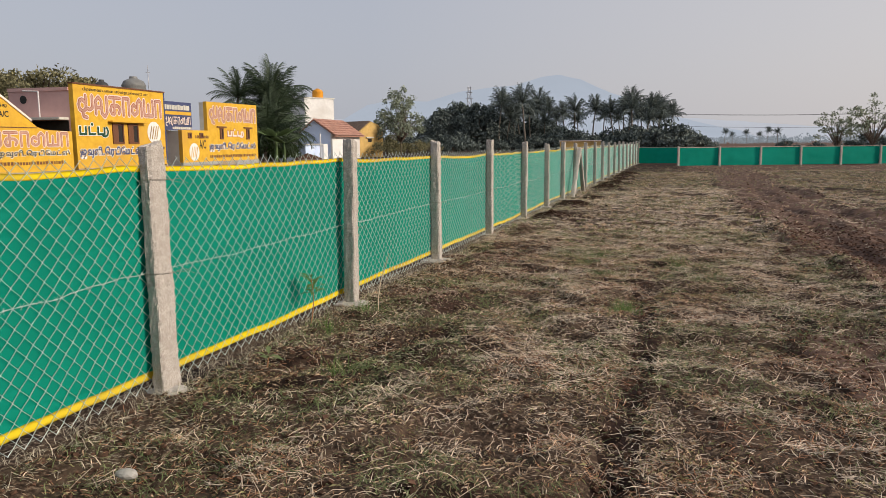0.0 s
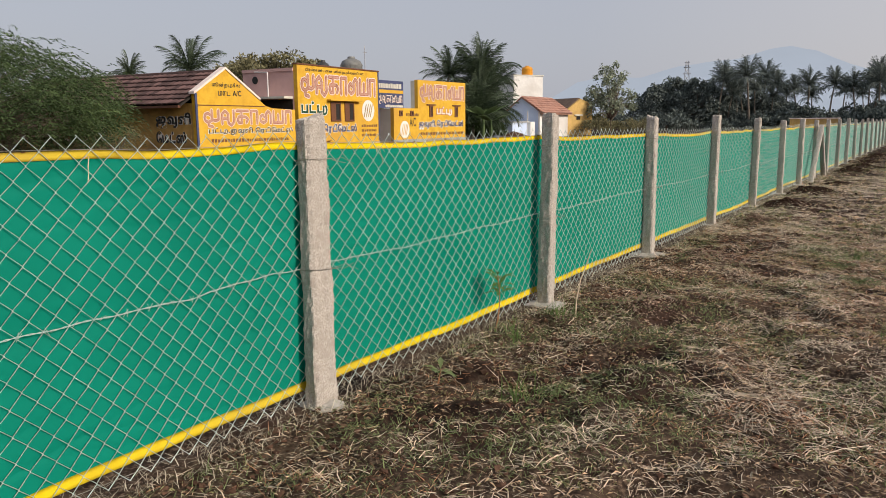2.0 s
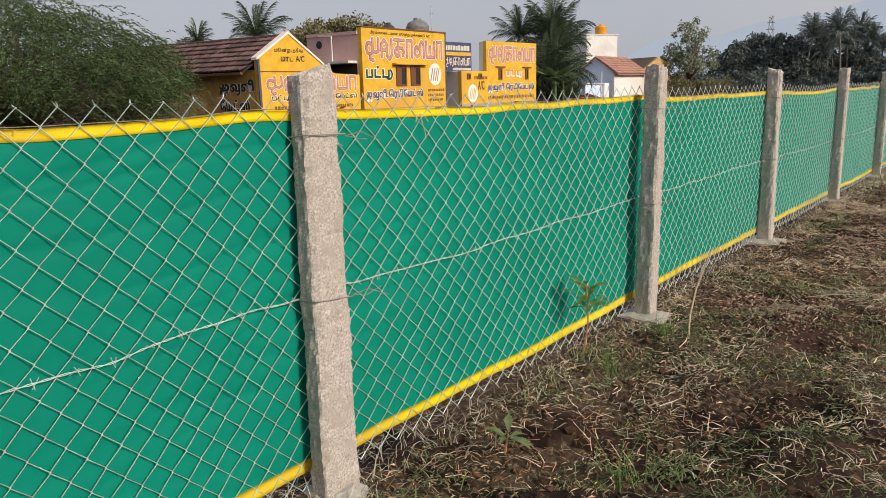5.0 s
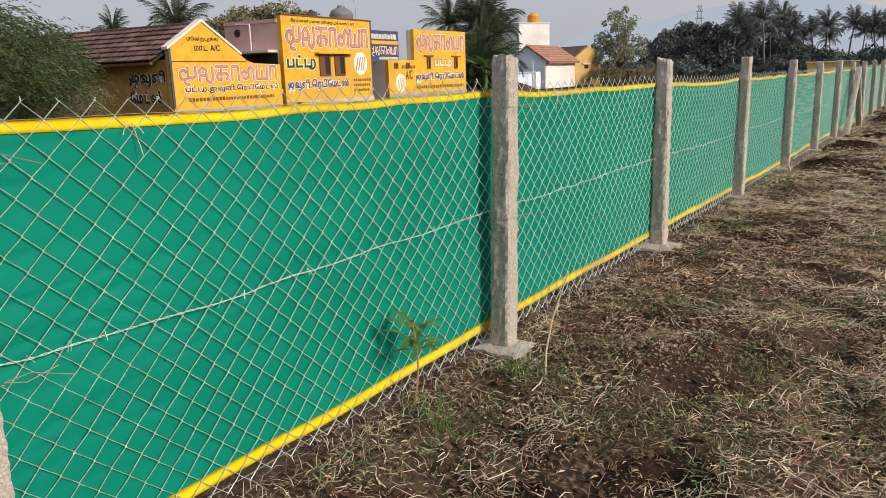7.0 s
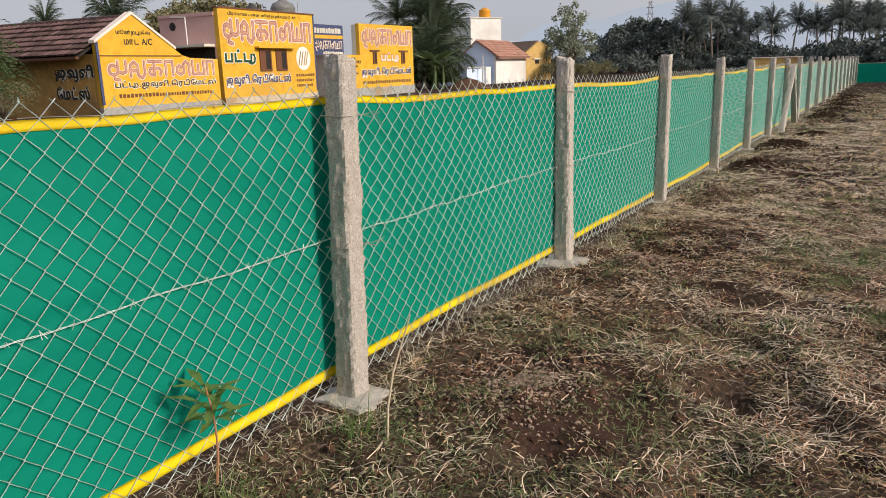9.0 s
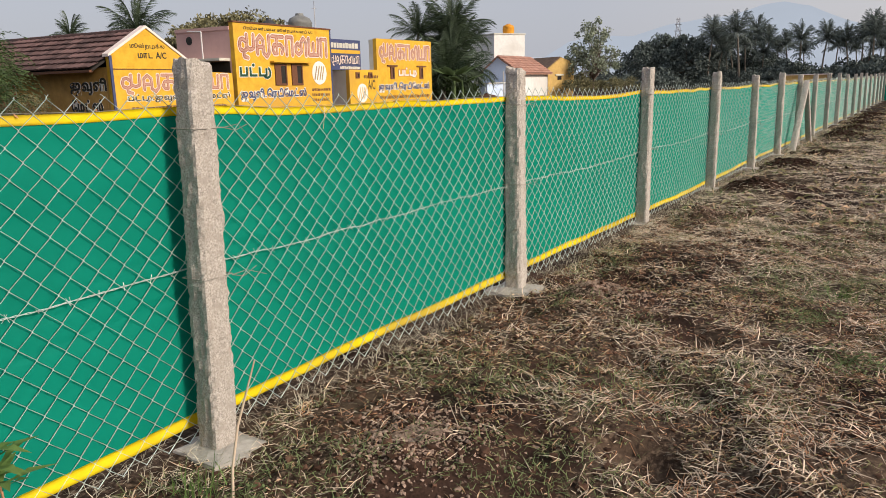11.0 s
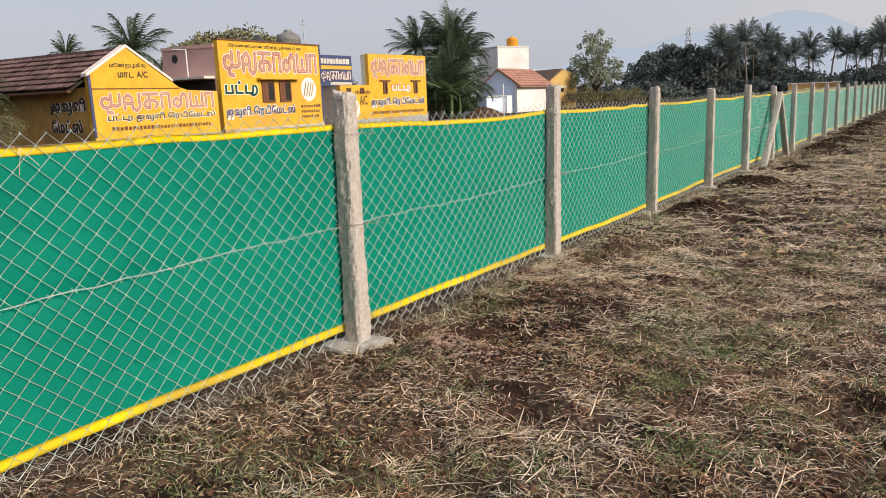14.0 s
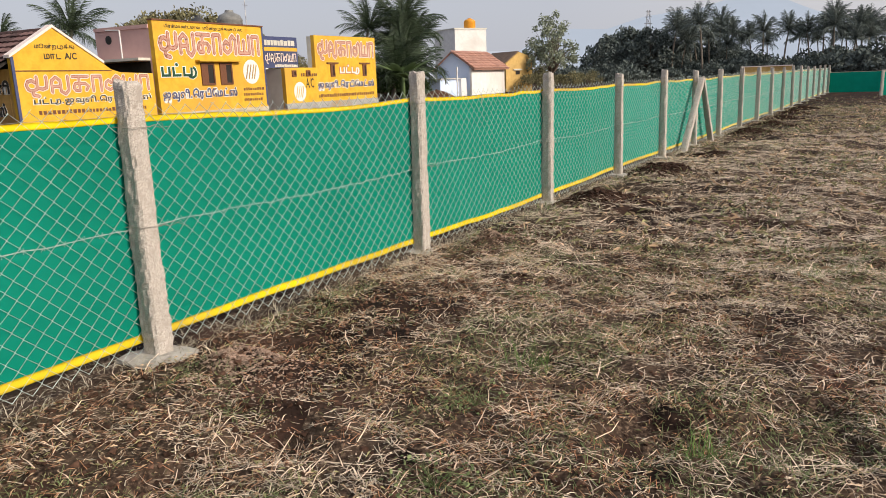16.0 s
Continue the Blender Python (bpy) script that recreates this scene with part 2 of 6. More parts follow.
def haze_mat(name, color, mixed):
    """Far hills and woods: a dull surface, with haze painted in as its own glow."""
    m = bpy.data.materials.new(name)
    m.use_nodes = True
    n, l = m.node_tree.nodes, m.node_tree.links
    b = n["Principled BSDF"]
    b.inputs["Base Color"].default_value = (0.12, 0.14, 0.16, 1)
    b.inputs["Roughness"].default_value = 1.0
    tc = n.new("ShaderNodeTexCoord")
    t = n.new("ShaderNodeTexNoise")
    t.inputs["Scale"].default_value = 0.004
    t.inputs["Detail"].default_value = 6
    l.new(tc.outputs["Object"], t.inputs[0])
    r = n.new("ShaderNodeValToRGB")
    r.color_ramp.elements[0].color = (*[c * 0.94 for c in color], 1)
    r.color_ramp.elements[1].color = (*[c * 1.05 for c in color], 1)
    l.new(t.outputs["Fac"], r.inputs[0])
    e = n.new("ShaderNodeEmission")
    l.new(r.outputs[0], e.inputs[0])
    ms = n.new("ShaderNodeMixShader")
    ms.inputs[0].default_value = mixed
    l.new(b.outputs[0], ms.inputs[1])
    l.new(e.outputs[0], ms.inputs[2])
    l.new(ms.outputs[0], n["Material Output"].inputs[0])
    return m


# the haze over woods and ridges is emitted by these colours
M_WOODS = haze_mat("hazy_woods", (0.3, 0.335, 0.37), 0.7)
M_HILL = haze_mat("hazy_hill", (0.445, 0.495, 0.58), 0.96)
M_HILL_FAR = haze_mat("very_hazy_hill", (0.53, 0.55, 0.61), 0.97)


# ---- building tools ----
U = Vector((0.29831, 0.95447, 0))     # along the long fence
N = Vector((0.95447, -0.29831, 0))    # from the fence into the field
A0 = Vector((-1.72, 4.63, 0))         # foot of the first post passed
V = Vector((0.23487, 0.97203, 0))     # along the painted shop fronts
W = Vector((0.97203, -0.23487, 0))    # out of the shop fronts, to the field
F0 = Vector((-18.948, 34.336, 0))


def fence_pt(s, d, z):
    return A0 + U * s + N * d + Vector((0, 0, z))


def basis(origin, along, out):
    """x along, y inwards (against out), z up."""
    return Matrix(((along.x, -out.x, 0, origin.x), (along.y, -out.y, 0, origin.y), (0, 0, 1, origin.z), (0, 0, 0, 1)))


def mesh_np(name, verts, faces, material=None, smooth=False):
    """A mesh from arrays: verts n x 3, faces m x 3 or m x 4."""
    verts = np.asarray(verts, dtype=np.float32)
    faces = np.asarray(faces, dtype=np.int32)
    me = bpy.data.meshes.new(name)
    k = faces.shape[1]
    me.vertices.add(len(verts))
    me.vertices.foreach_set("co", verts.ravel())
    me.loops.add(faces.size)
    me.loops.foreach_set("vertex_index", faces.ravel())
    me.polygons.add(len(faces))
    me.polygons.foreach_set("loop_start", np.arange(0, faces.size, k, dtype=np.int32))
    me.polygons.foreach_set("loop_total", np.full(len(faces), k, dtype=np.int32))
    me.polygons.foreach_set("use_smooth", np.full(len(faces), smooth, dtype=bool))
    me.update(calc_edges=True)
    me.validate()
    if material:
        me.materials.append(material)
    return me


def bm_mesh(name, bm, material=None, smooth=False):
    me = bpy.data.meshes.new(name)
    bmesh.ops.recalc_face_normals(bm, faces=bm.faces)
    bm.to_mesh(me)
    bm.free()
    if smooth:
        for p in me.polygons:
            p.use_smooth = True
    if material:
        me.materials.append(material)
    return me


def part(name, data, material, parent, label="", smooth=False):
    """One mesh object under a thing or a part; data is a bmesh or a mesh."""
    me = bm_mesh(name, data, material, smooth) if isinstance(data, bmesh.types.BMesh) else data
    ob = new(name, me)
    ob.parent = parent
    if label:
        tagged(ob, label)
    return ob


def thing(name, m, label, category, group="", kind=""):
    ob = new(name)
    ob.empty_display_size = 0.2
    ob.matrix_world = m
    return tagged(ob, label, category, group, kind)


def add_box(bm, x0, x1, y0, y1, z0, z1, bevel=0.0):
    r = bmesh.ops.create_cube(bm, size=1.0, matrix=Matrix.Translation(((x0 + x1) / 2, (y0 + y1) / 2, (z0 + z1) / 2)) @ Matrix.Diagonal((x1 - x0, y1 - y0, z1 - z0, 1)))
    if bevel:
        es = list({e for v in r["verts"] for e in v.link_edges})
        bmesh.ops.bevel(bm, geom=es, offset=bevel, segments=1, affect="EDGES")
    return r


def box(x0, x1, y0, y1, z0, z1, bevel=0.0):
    bm = bmesh.new()
    add_box(bm, x0, x1, y0, y1, z0, z1, bevel)
    return bm


def prism(points, y0, y1):
    """A flat outline in x, z drawn through from y0 to y1."""
    bm = bmesh.new()
    a = [bm.verts.new((x, y0, z)) for x, z in points]
    b = [bm.verts.new((x, y1, z)) for x, z in points]
    bm.faces.new(a)
    bm.faces.new(list(reversed(b)))
    for i in range(len(a)):
        j = (i + 1) % len(a)
        bm.faces.new((a[i], b[i], b[j], a[j]))
    return bm


def add_bar(bm, p, q, r0, r1=None, sides=6):
    """A tapered round bar from p to q."""
    p, q = Vector(p), Vector(q)
    r1 = r0 if r1 is None else r1
    d = q - p
    m = Matrix.Translation((p + q) / 2) @ d.to_track_quat("Z", "Y").to_matrix().to_4x4()
    bmesh.ops.create_cone(bm, cap_ends=True, segments=sides, radius1=r0, radius2=r1, depth=d.length, matrix=m)


def tube_np(path, radius, sides=3, close=True):
    """Verts and quads of a tube along path (n x 3)."""
    path = np.asarray(path, dtype=np.float64)
    n = len(path)
    tan = np.gradient(path, axis=0)
    tan /= np.linalg.norm(tan, axis=1)[:, None] + 1e-9
    ref = np.where(np.abs(tan[:, 2:3]) > 0.9, np.array([[1.0, 0, 0]]), np.array([[0, 0, 1.0]]))
    s = np.cross(tan, ref)
    s /= np.linalg.norm(s, axis=1)[:, None] + 1e-9
    b = np.cross(s, tan)
    rad = np.broadcast_to(np.asarray(radius, dtype=np.float64), (n,))[:, None]
    rings = [path + rad * (math.cos(a) * s + math.sin(a) * b) for a in np.arange(sides) * 2 * math.pi / sides]
    verts = np.stack(rings, 1).reshape(-1, 3)
    i = np.arange(n - 1)[:, None] * sides
    k = np.arange(sides)[None, :]
    k2 = (k + 1) % sides
    faces = np.stack([i + k, i + k2, i + sides + k2, i + sides + k], -1).reshape(-1, 4)
    return verts, faces


def merge_np(pieces):
    vs, fs, off = [], [], 0
    for v, f in pieces:
        vs.append(v)
        fs.append(f + off)
        off += len(v)
    return np.concatenate(vs), np.concatenate(fs)


def lattice(ix, iy, seed):
    h = np.sin(ix * 127.1 + iy * 311.7 + seed * 74.7) * 43758.5453
    return h - np.floor(h)


def vnoise(x, y, seed=0):
    """Smooth value noise, 0 to 1, on arrays."""
    ix, iy = np.floor(x), np.floor(y)
    fx, fy = x - ix, y - iy
    fx, fy = fx * fx * (3 - 2 * fx), fy * fy * (3 - 2 * fy)
    a, b = lattice(ix, iy, seed), lattice(ix + 1, iy, seed)
    c, d = lattice(ix, iy + 1, seed), lattice(ix + 1, iy + 1, seed)
    return (a * (1 - fx) + b * fx) * (1 - fy) + (c * (1 - fx) + d * fx) * fy


def fbm(x, y, octaves=4, seed=0):
    v, amp, tot = 0, 1.0, 0
    for o in range(octaves):
        v = v + amp * vnoise(x * 2 ** o + 17.3 * o, y * 2 ** o - 9.1 * o, seed + o)
        tot += amp
        amp *= 0.5
    return v / tot


def smooth_step(x, a, b):
    t = np.clip((x - a) / (b - a), 0, 1)
    return t * t * (3 - 2 * t)


POST_S = [-5.6, -2.8, 0.0, 2.75, 5.47, 8.39, 11.27, 14.0, 16.5, 18.95, 21.45] + [24.2 + 2.75 * i for i in range(11)]
POST_TOP = [1.55, 1.55, 1.555, 1.585, 1.57, 1.59, 1.55, 1.51, 1.55, 1.52]
# spoil heaps beside the posts: along, out, radius, height
HEAPS = [(3.0, 0.72, 0.42, 0.09), (5.45, 0.62, 0.42, 0.09), (8.75, 0.45, 0.48, 0.12), (11.6, 0.45, 0.52, 0.12), (14.4, 0.5, 0.55, 0.11), (21.9, 0.6, 0.5, 0.1),
         (24.8, 0.6, 0.6, 0.1), (27.6, 0.7, 0.5, 0.08), (30.2, 0.6, 0.6, 0.1), (33.0, 0.6, 0.6, 0.1), (17.0, 0.6, 0.4, 0.05)]


def sd(x, y):
    dx, dy = x - A0.x, y - A0.y
    return dx * U.x + dy * U.y, dx * N.x + dy * N.y


def track_edge(s):
    """How far out from the fence the ploughed track begins."""
    return 4.6 - 0.02 * np.clip(s - 6, 0, 32)


def bare(x, y):
    """0 to 1: how bare the soil is (ploughed track through the stubble)."""
    s, d = sd(x, y)
    wob = (vnoise(x * 0.35, y * 0.35, 5) - 0.5) * 0.7 + (vnoise(x * 1.7, y * 1.7, 8) - 0.5) * 0.5
    edge = track_edge(s)
    strip = smooth_step(d + wob, edge - 0.3, edge + 0.45) * (1 - smooth_step(d + 1.6 * wob, edge + 1.9, edge + 2.9) * (1 - 0.45 * smooth_step(vnoise(x * 0.5, y * 0.5, 12), 0.4, 0.7)))
    head = smooth_step(y + 2 * wob, 36.0, 40.0)
    rut = smooth_step(0.17 - np.abs(d - 2.77 + 0.18 * (vnoise(s * 0.5, s * 0 + 3, 4) - 0.5)), 0, 0.12) * 0.75 * (1 - smooth_step(s, 3.0, 8.5))
    corner = 0.9 * smooth_step(d + wob, 3.5, 4.1) * (1 - smooth_step(s + 2 * wob, 1.0, 4.2)) * (1 - smooth_step(d + 2 * wob, 5.6, 7.6))
    rut = np.maximum(rut, corner)
    return np.clip(np.maximum(np.maximum(strip, head), rut), 0, 1)


def ground_z(x, y):
    """Height of the field at x, y (arrays)."""
    s, d = sd(x, y)
    far = smooth_step(np.hypot(x, y - 10), 60, 120)
    z = (fbm(x * 0.6, y * 0.6, 3, 1) - 0.5) * 0.05
    lumps = fbm(x * 5.5, y * 5.5, 4, 11)
    z = z + (lumps - 0.5) * 0.095
    z = z - smooth_step(fbm(x * 1.3, y * 1.3, 2, 21), 0.6, 0.74) * 0.06
    b = bare(x, y)
    ridge = np.sin(d * 2 * math.pi / 0.95 + 1.5 * vnoise(s * 0.4, d * 0.3, 31)) * 0.03 + (fbm(x * 3, y * 3, 3, 37) - 0.5) * 0.08
    z = z + b * ridge * smooth_step(d, 3.4, 4.2)
    # soil thrown up along both sides of the track, and its wheel furrows
    q = d - track_edge(s) + (vnoise(x * 0.35, y * 0.35, 5) - 0.5) * 0.7
    for at_, wide, high in ((0.1, 0.16, 0.09), (0.75, 0.11, -0.045), (1.25, 0.12, 0.04), (2.3, 0.2, 0.1)):
        z = z + high * np.exp(-((q - at_) / wide) ** 2) * smooth_step(fbm(s * 1.1, d * 2.5, 3, 63), 0.3, 0.6) * smooth_step(s, 2.0, 5.0)
    z = z - 0.035 * smooth_step(0.17 - np.abs(d - 2.77), 0, 0.14) * (1 - smooth_step(s, 3.0, 8.5))
    for hs, hd, r, h in HEAPS:
        q = ((s - hs) / r) ** 2 + ((d - hd) / r) ** 2
        z = z + h * np.exp(-q * 1.6) * (0.75 + 0.6 * lumps)
    q = ((s - 3.47) / 0.17) ** 2 + ((d - 1.52) / 0.22) ** 2
    z = z - 0.1 * np.exp(-q * q)
    flat = smooth_step(0.3 - np.abs(d), 0.0, 0.25)
    return (z * (1 - 0.7 * flat)) * (1 - far)


# ---- ground ----
def axis(lo, hi, step, out, grow):
    a = list(np.arange(lo, hi, step))
    k, x = step, a[-1]
    up = []
    while x < out:
        k *= grow
        x += k
        up.append(x)
    k, x = step, a[0]
    down = []
    while x > -out:
        k *= grow
        x -= k
        down.append(x)
    return np.array(down[::-1] + a + up)


gx, gy = axis(-2.4, 9.5, 0.045, 4200, 1.07), axis(2.2, 17.0, 0.045, 4200, 1.04)
XX, YY = np.meshgrid(gx, gy, indexing="ij")
ZZ = ground_z(XX, YY)
nx, ny = XX.shape
gi = np.arange(nx - 1)[:, None] * ny + np.arange(ny - 1)[None, :]
g_faces = np.stack([gi, gi + ny, gi + ny + 1, gi + 1], -1).reshape(-1, 4)
ground = new("ground", mesh_np("ground", np.stack([XX, YY, ZZ], -1).reshape(-1, 3), g_faces, M_SOIL, True))
ground.data.materials.append(M_STUBBLE)
mid_x, mid_y = (XX[:-1, :-1] + XX[1:, 1:]) / 2, (YY[:-1, :-1] + YY[1:, 1:]) / 2
littered = (bare(mid_x, mid_y) + 0.5 * (fbm(mid_x * 3, mid_y * 3, 3, 77) - 0.5) < 0.45) & (fbm(mid_x * 1.1, mid_y * 1.1, 3, 41) > 0.4)
ground.data.materials.append(M_TRACK)
tilled = (bare(mid_x, mid_y) > 0.5) & (sd(mid_x, mid_y)[1] > 3.3)
ground.data.polygons.foreach_set("material_index", np.where(tilled, 2, littered).astype(np.int32).ravel())
tagged(ground, "dark brown tilled field soil with dry stubble", "ground", kind="structure")


def scatter(count, x0, x1, y0, y1, keep, rng):
    x, y = rng.uniform(x0, x1, count), rng.uniform(y0, y1, count)
    s, d = sd(x, y)
    ok = (rng.random(count) < keep(x, y)) & (d > 0.0) & (s < 51)
    return x[ok], y[ok]


def blades(name, x, y, length, width, tilt, material, rng, label, category, bend=0.4, lift=0.004, simple=False):
    """Many bent three-sided stalks lying or standing on the soil, one joined mesh."""
    n = len(x)
    L = length[0] + (length[1] - length[0]) * rng.random(n) ** 1.6
    # stalks lie combed together in swathes
    a = 20.0 * fbm(x * 1.9, y * 1.9, 3, 131) + rng.normal(0, 1.15, n) + math.pi * (rng.random(n) < 0.5)
    t = np.radians(rng.uniform(*tilt, n))
    wd = rng.uniform(*width, n)
    dirx, diry, dirz = np.cos(a) * np.cos(t), np.sin(a) * np.cos(t), np.sin(t)
    kink = rng.normal(0, bend, n)
    z0 = ground_z(x, y) + lift + rng.uniform(0, 0.012, n)
    p0 = np.stack([x, y, z0], -1)
    p1 = p0 + np.stack([dirx, diry, dirz], -1) * (L * 0.5)[:, None]
    a2 = a + kink
    t2 = t - np.abs(rng.normal(0, bend, n)) * 0.8
    p2 = p1 + np.stack([np.cos(a2) * np.cos(t2), np.sin(a2) * np.cos(t2), np.sin(t2)], -1) * (L * 0.5)[:, None]
    for p in (p1, p2):
        p[:, 2] = np.maximum(p[:, 2], ground_z(p[:, 0], p[:, 1]) + 0.003)
    side = np.stack([-np.sin(a), np.cos(a), np.zeros(n)], -1) * (wd / 2)[:, None]
    up = np.stack([np.zeros(n), np.zeros(n), wd * 0.3], -1)
    rings = []
    for p, k in ((p0, 1.0), (p1, 0.9), (p2, 0.35)):
        rings += [p - side * k, p + side * k, p + up * k]
    v = np.stack(rings, 1).reshape(-1, 3)
    if simple:
        v = np.stack([rings[k] for k in (0, 1, 2, 6, 7, 8)], 1).reshape(-1, 3)
        f = np.array([[0, 2, 5, 3], [2, 1, 4, 5]])
        faces = (np.arange(n)[:, None, None] * 6 + f[None]).reshape(-1, 4)
        return tagged(new(name, mesh_np(name, v, faces, material)), label, category, kind="stuff")
    b = np.arange(n)[:, None] * 9
    f = np.array([[1, 2, 5, 4], [2, 0, 3, 5], [4, 5, 8, 7], [5, 3, 6, 8]])
    faces = (b[:, :, None] + f[None]).reshape(-1, 4)
    ob = new(name, mesh_np(name, v, faces, material))
    return tagged(ob, label, category, kind="stuff")


def patch(x, y, f, seed, lo, hi):
    return smooth_step(fbm(x * f, y * f, 3, seed), lo, hi)


def cover(x, y):
    s, d = sd(x, y)
    k = (1 - 0.93 * bare(x, y)) * (0.4 + 0.6 * patch(x, y, 1.1, 41, 0.36, 0.56))
    k = k * (0.12 + 0.88 * patch(x, y, 3.6, 45, 0.4, 0.56)) * (0.4 + 0.6 * smooth_step(d + 0.5 * vnoise(x * 2, y * 2, 3) + 0.9 * smooth_step(s, 4.2, 6.0), 0.5, 2.4)) * 1.6
    for hs, hd, r, h in HEAPS:
        k = k * (1 - 0.95 * np.exp(-(((s - hs) / r) ** 2 + ((d - hd) / r) ** 2) * 1.3))
    return k * (1 - 0.9 * np.exp(-((s - 3.47) / 0.2) ** 2 - ((d - 1.52) / 0.26) ** 2))


def feather(x, y, box_, soft):
    """1 inside the box, fading to 0 towards its rim."""
    x0, x1, y0, y1 = box_
    return smooth_step(x, x0, x0 + soft) * (1 - smooth_step(x, x1 - soft, x1)) * smooth_step(y, y0, y0 + soft) * (1 - smooth_step(y, y1 - soft, y1))


rng = np.random.default_rng(7)
bx = (-2.6, 6.0, 1.6, 13.6)     # the strip walked along
fx = (-2.0, 34.0, 11.0, 47.0)   # the field beyond
sx = (-6.0, 15.0, -7.0, 14.0)   # the field round about


def near(x, y):
    return cover(x, y) * feather(x, y, bx, 1.4)


def beyond(x, y):
    return cover(x, y) * feather(x, y, fx, 2.0)


def about(x, y):
    return cover(x, y) * (1 - feather(x, y, bx, 1.4)) * (1 - feather(x, y, fx, 2.0))


x, y = scatter(120000, *bx, near, rng)
blades("dry_straw", x, y, (0.012, 0.13), (0.002, 0.0066), (-3, 26), M_STRAW, rng, "pale dry straw lying flattened on the soil", "straw")
x, y = scatter(80000, *bx, lambda x, y: near(x, y) * (0.4 + 0.6 * patch(x, y, 0.9, 51, 0.4, 0.6)), rng)
blades("weathered_straw", x, y, (0.02, 0.09), (0.002, 0.0055), (-3, 30), M_STRAW_GREY, rng, "greyish weathered straw matted on the soil", "straw", simple=True)
x, y = scatter(110000, *bx, lambda x, y: (0.25 + near(x, y)) * feather(x, y, bx, 1.4) * np.maximum(patch(x, y, 1.9, 61, 0.47, 0.58), 0.8 * smooth_step(sd(x, y)[0], 3.2, 4.6) * (1 - smooth_step(sd(x, y)[1], 0.7, 1.5))), rng)
blades("reddish_stubble", x, y, (0.02, 0.085), (0.002, 0.0048), (0, 40), M_STRAW_RED, rng, "reddish brown dead stubble among the straw", "stubble", simple=True)
x, y = scatter(185000, *bx, lambda x, y: (1 - 0.8 * bare(x, y)) * feather(x, y, bx, 1.4) * patch(x, y, 1.7, 71, 0.44, 0.6), rng)
blades("weed_grass", x, y, (0.02, 0.07), (0.0025, 0.006), (5, 60), M_GRASS, rng, "short olive green weeds growing through the straw", "grass", simple=True)
# the farther stubble, coarser
mx = (-2.0, 12.0, 11.0, 25.0)
x, y = scatter(170000, *mx, lambda x, y: beyond(x, y) * feather(x, y, (-3, 13, 9, 26), 2.5), rng)
blades("dry_straw", x, y, (0.04, 0.14), (0.0035, 0.009), (-3, 14), M_STRAW, rng, "pale dry straw spread along the fence", "straw", simple=True)
x, y = scatter(100000, *fx, beyond, rng)
blades("dry_straw", x, y, (0.06, 0.2), (0.007, 0.014), (-3, 14), M_STRAW, rng, "pale dry straw thinning out across the field", "straw", simple=True)
x, y = scatter(115000, *fx, beyond, rng)
blades("weathered_straw", x, y, (0.05, 0.16), (0.006, 0.013), (-3, 25), M_STRAW_GREY, rng, "greyish weathered straw across the field", "straw", simple=True)
x, y = scatter(150000, *fx, lambda x, y: feather(x, y, fx, 2.0) * (1 - 0.8 * bare(x, y)) * patch(x, y, 0.8, 71, 0.42, 0.6), rng)
blades("weed_grass", x, y, (0.04, 0.1), (0.007, 0.014), (5, 60), M_GRASS, rng, "short olive green weeds across the field", "grass", simple=True)
x, y = scatter(70000, *sx, about, rng)
blades("dry_straw", x, y, (0.05, 0.2), (0.005, 0.01), (-3, 14), M_STRAW, rng, "pale dry straw beside the bare track", "straw", simple=True)
x, y = scatter(50000, *sx, about, rng)
blades("weathered_straw", x, y, (0.05, 0.18), (0.005, 0.011), (-3, 20), M_STRAW_GREY, rng, "greyish weathered straw beside the bare track", "straw", simple=True)
# long single stalks lying about
x, y = scatter(3400, -1.8, 6.0, 2.5, 14.0, lambda x, y: cover(x, y) * patch(x, y, 0.8, 55, 0.4, 0.62), rng)
blades("long_stalk", x, y, (0.1, 0.34), (0.003, 0.0065), (-2, 14), M_STRAW, rng, "long broken straw stalks lying on the soil", "straw", 0.15, 0.016)
# matted litter along the foot of the fence
s_, d_ = rng.uniform(-3, 24, 10000), rng.normal(-0.02, 0.13, 10000)
x, y = A0.x + s_ * U.x + d_ * N.x, A0.y + s_ * U.y + d_ * N.y
blades("dry_grass", x, y, (0.03, 0.11), (0.002, 0.004), (5, 60), M_STRAW_GREY, rng, "dry grass matted along the foot of the fence", "grass")


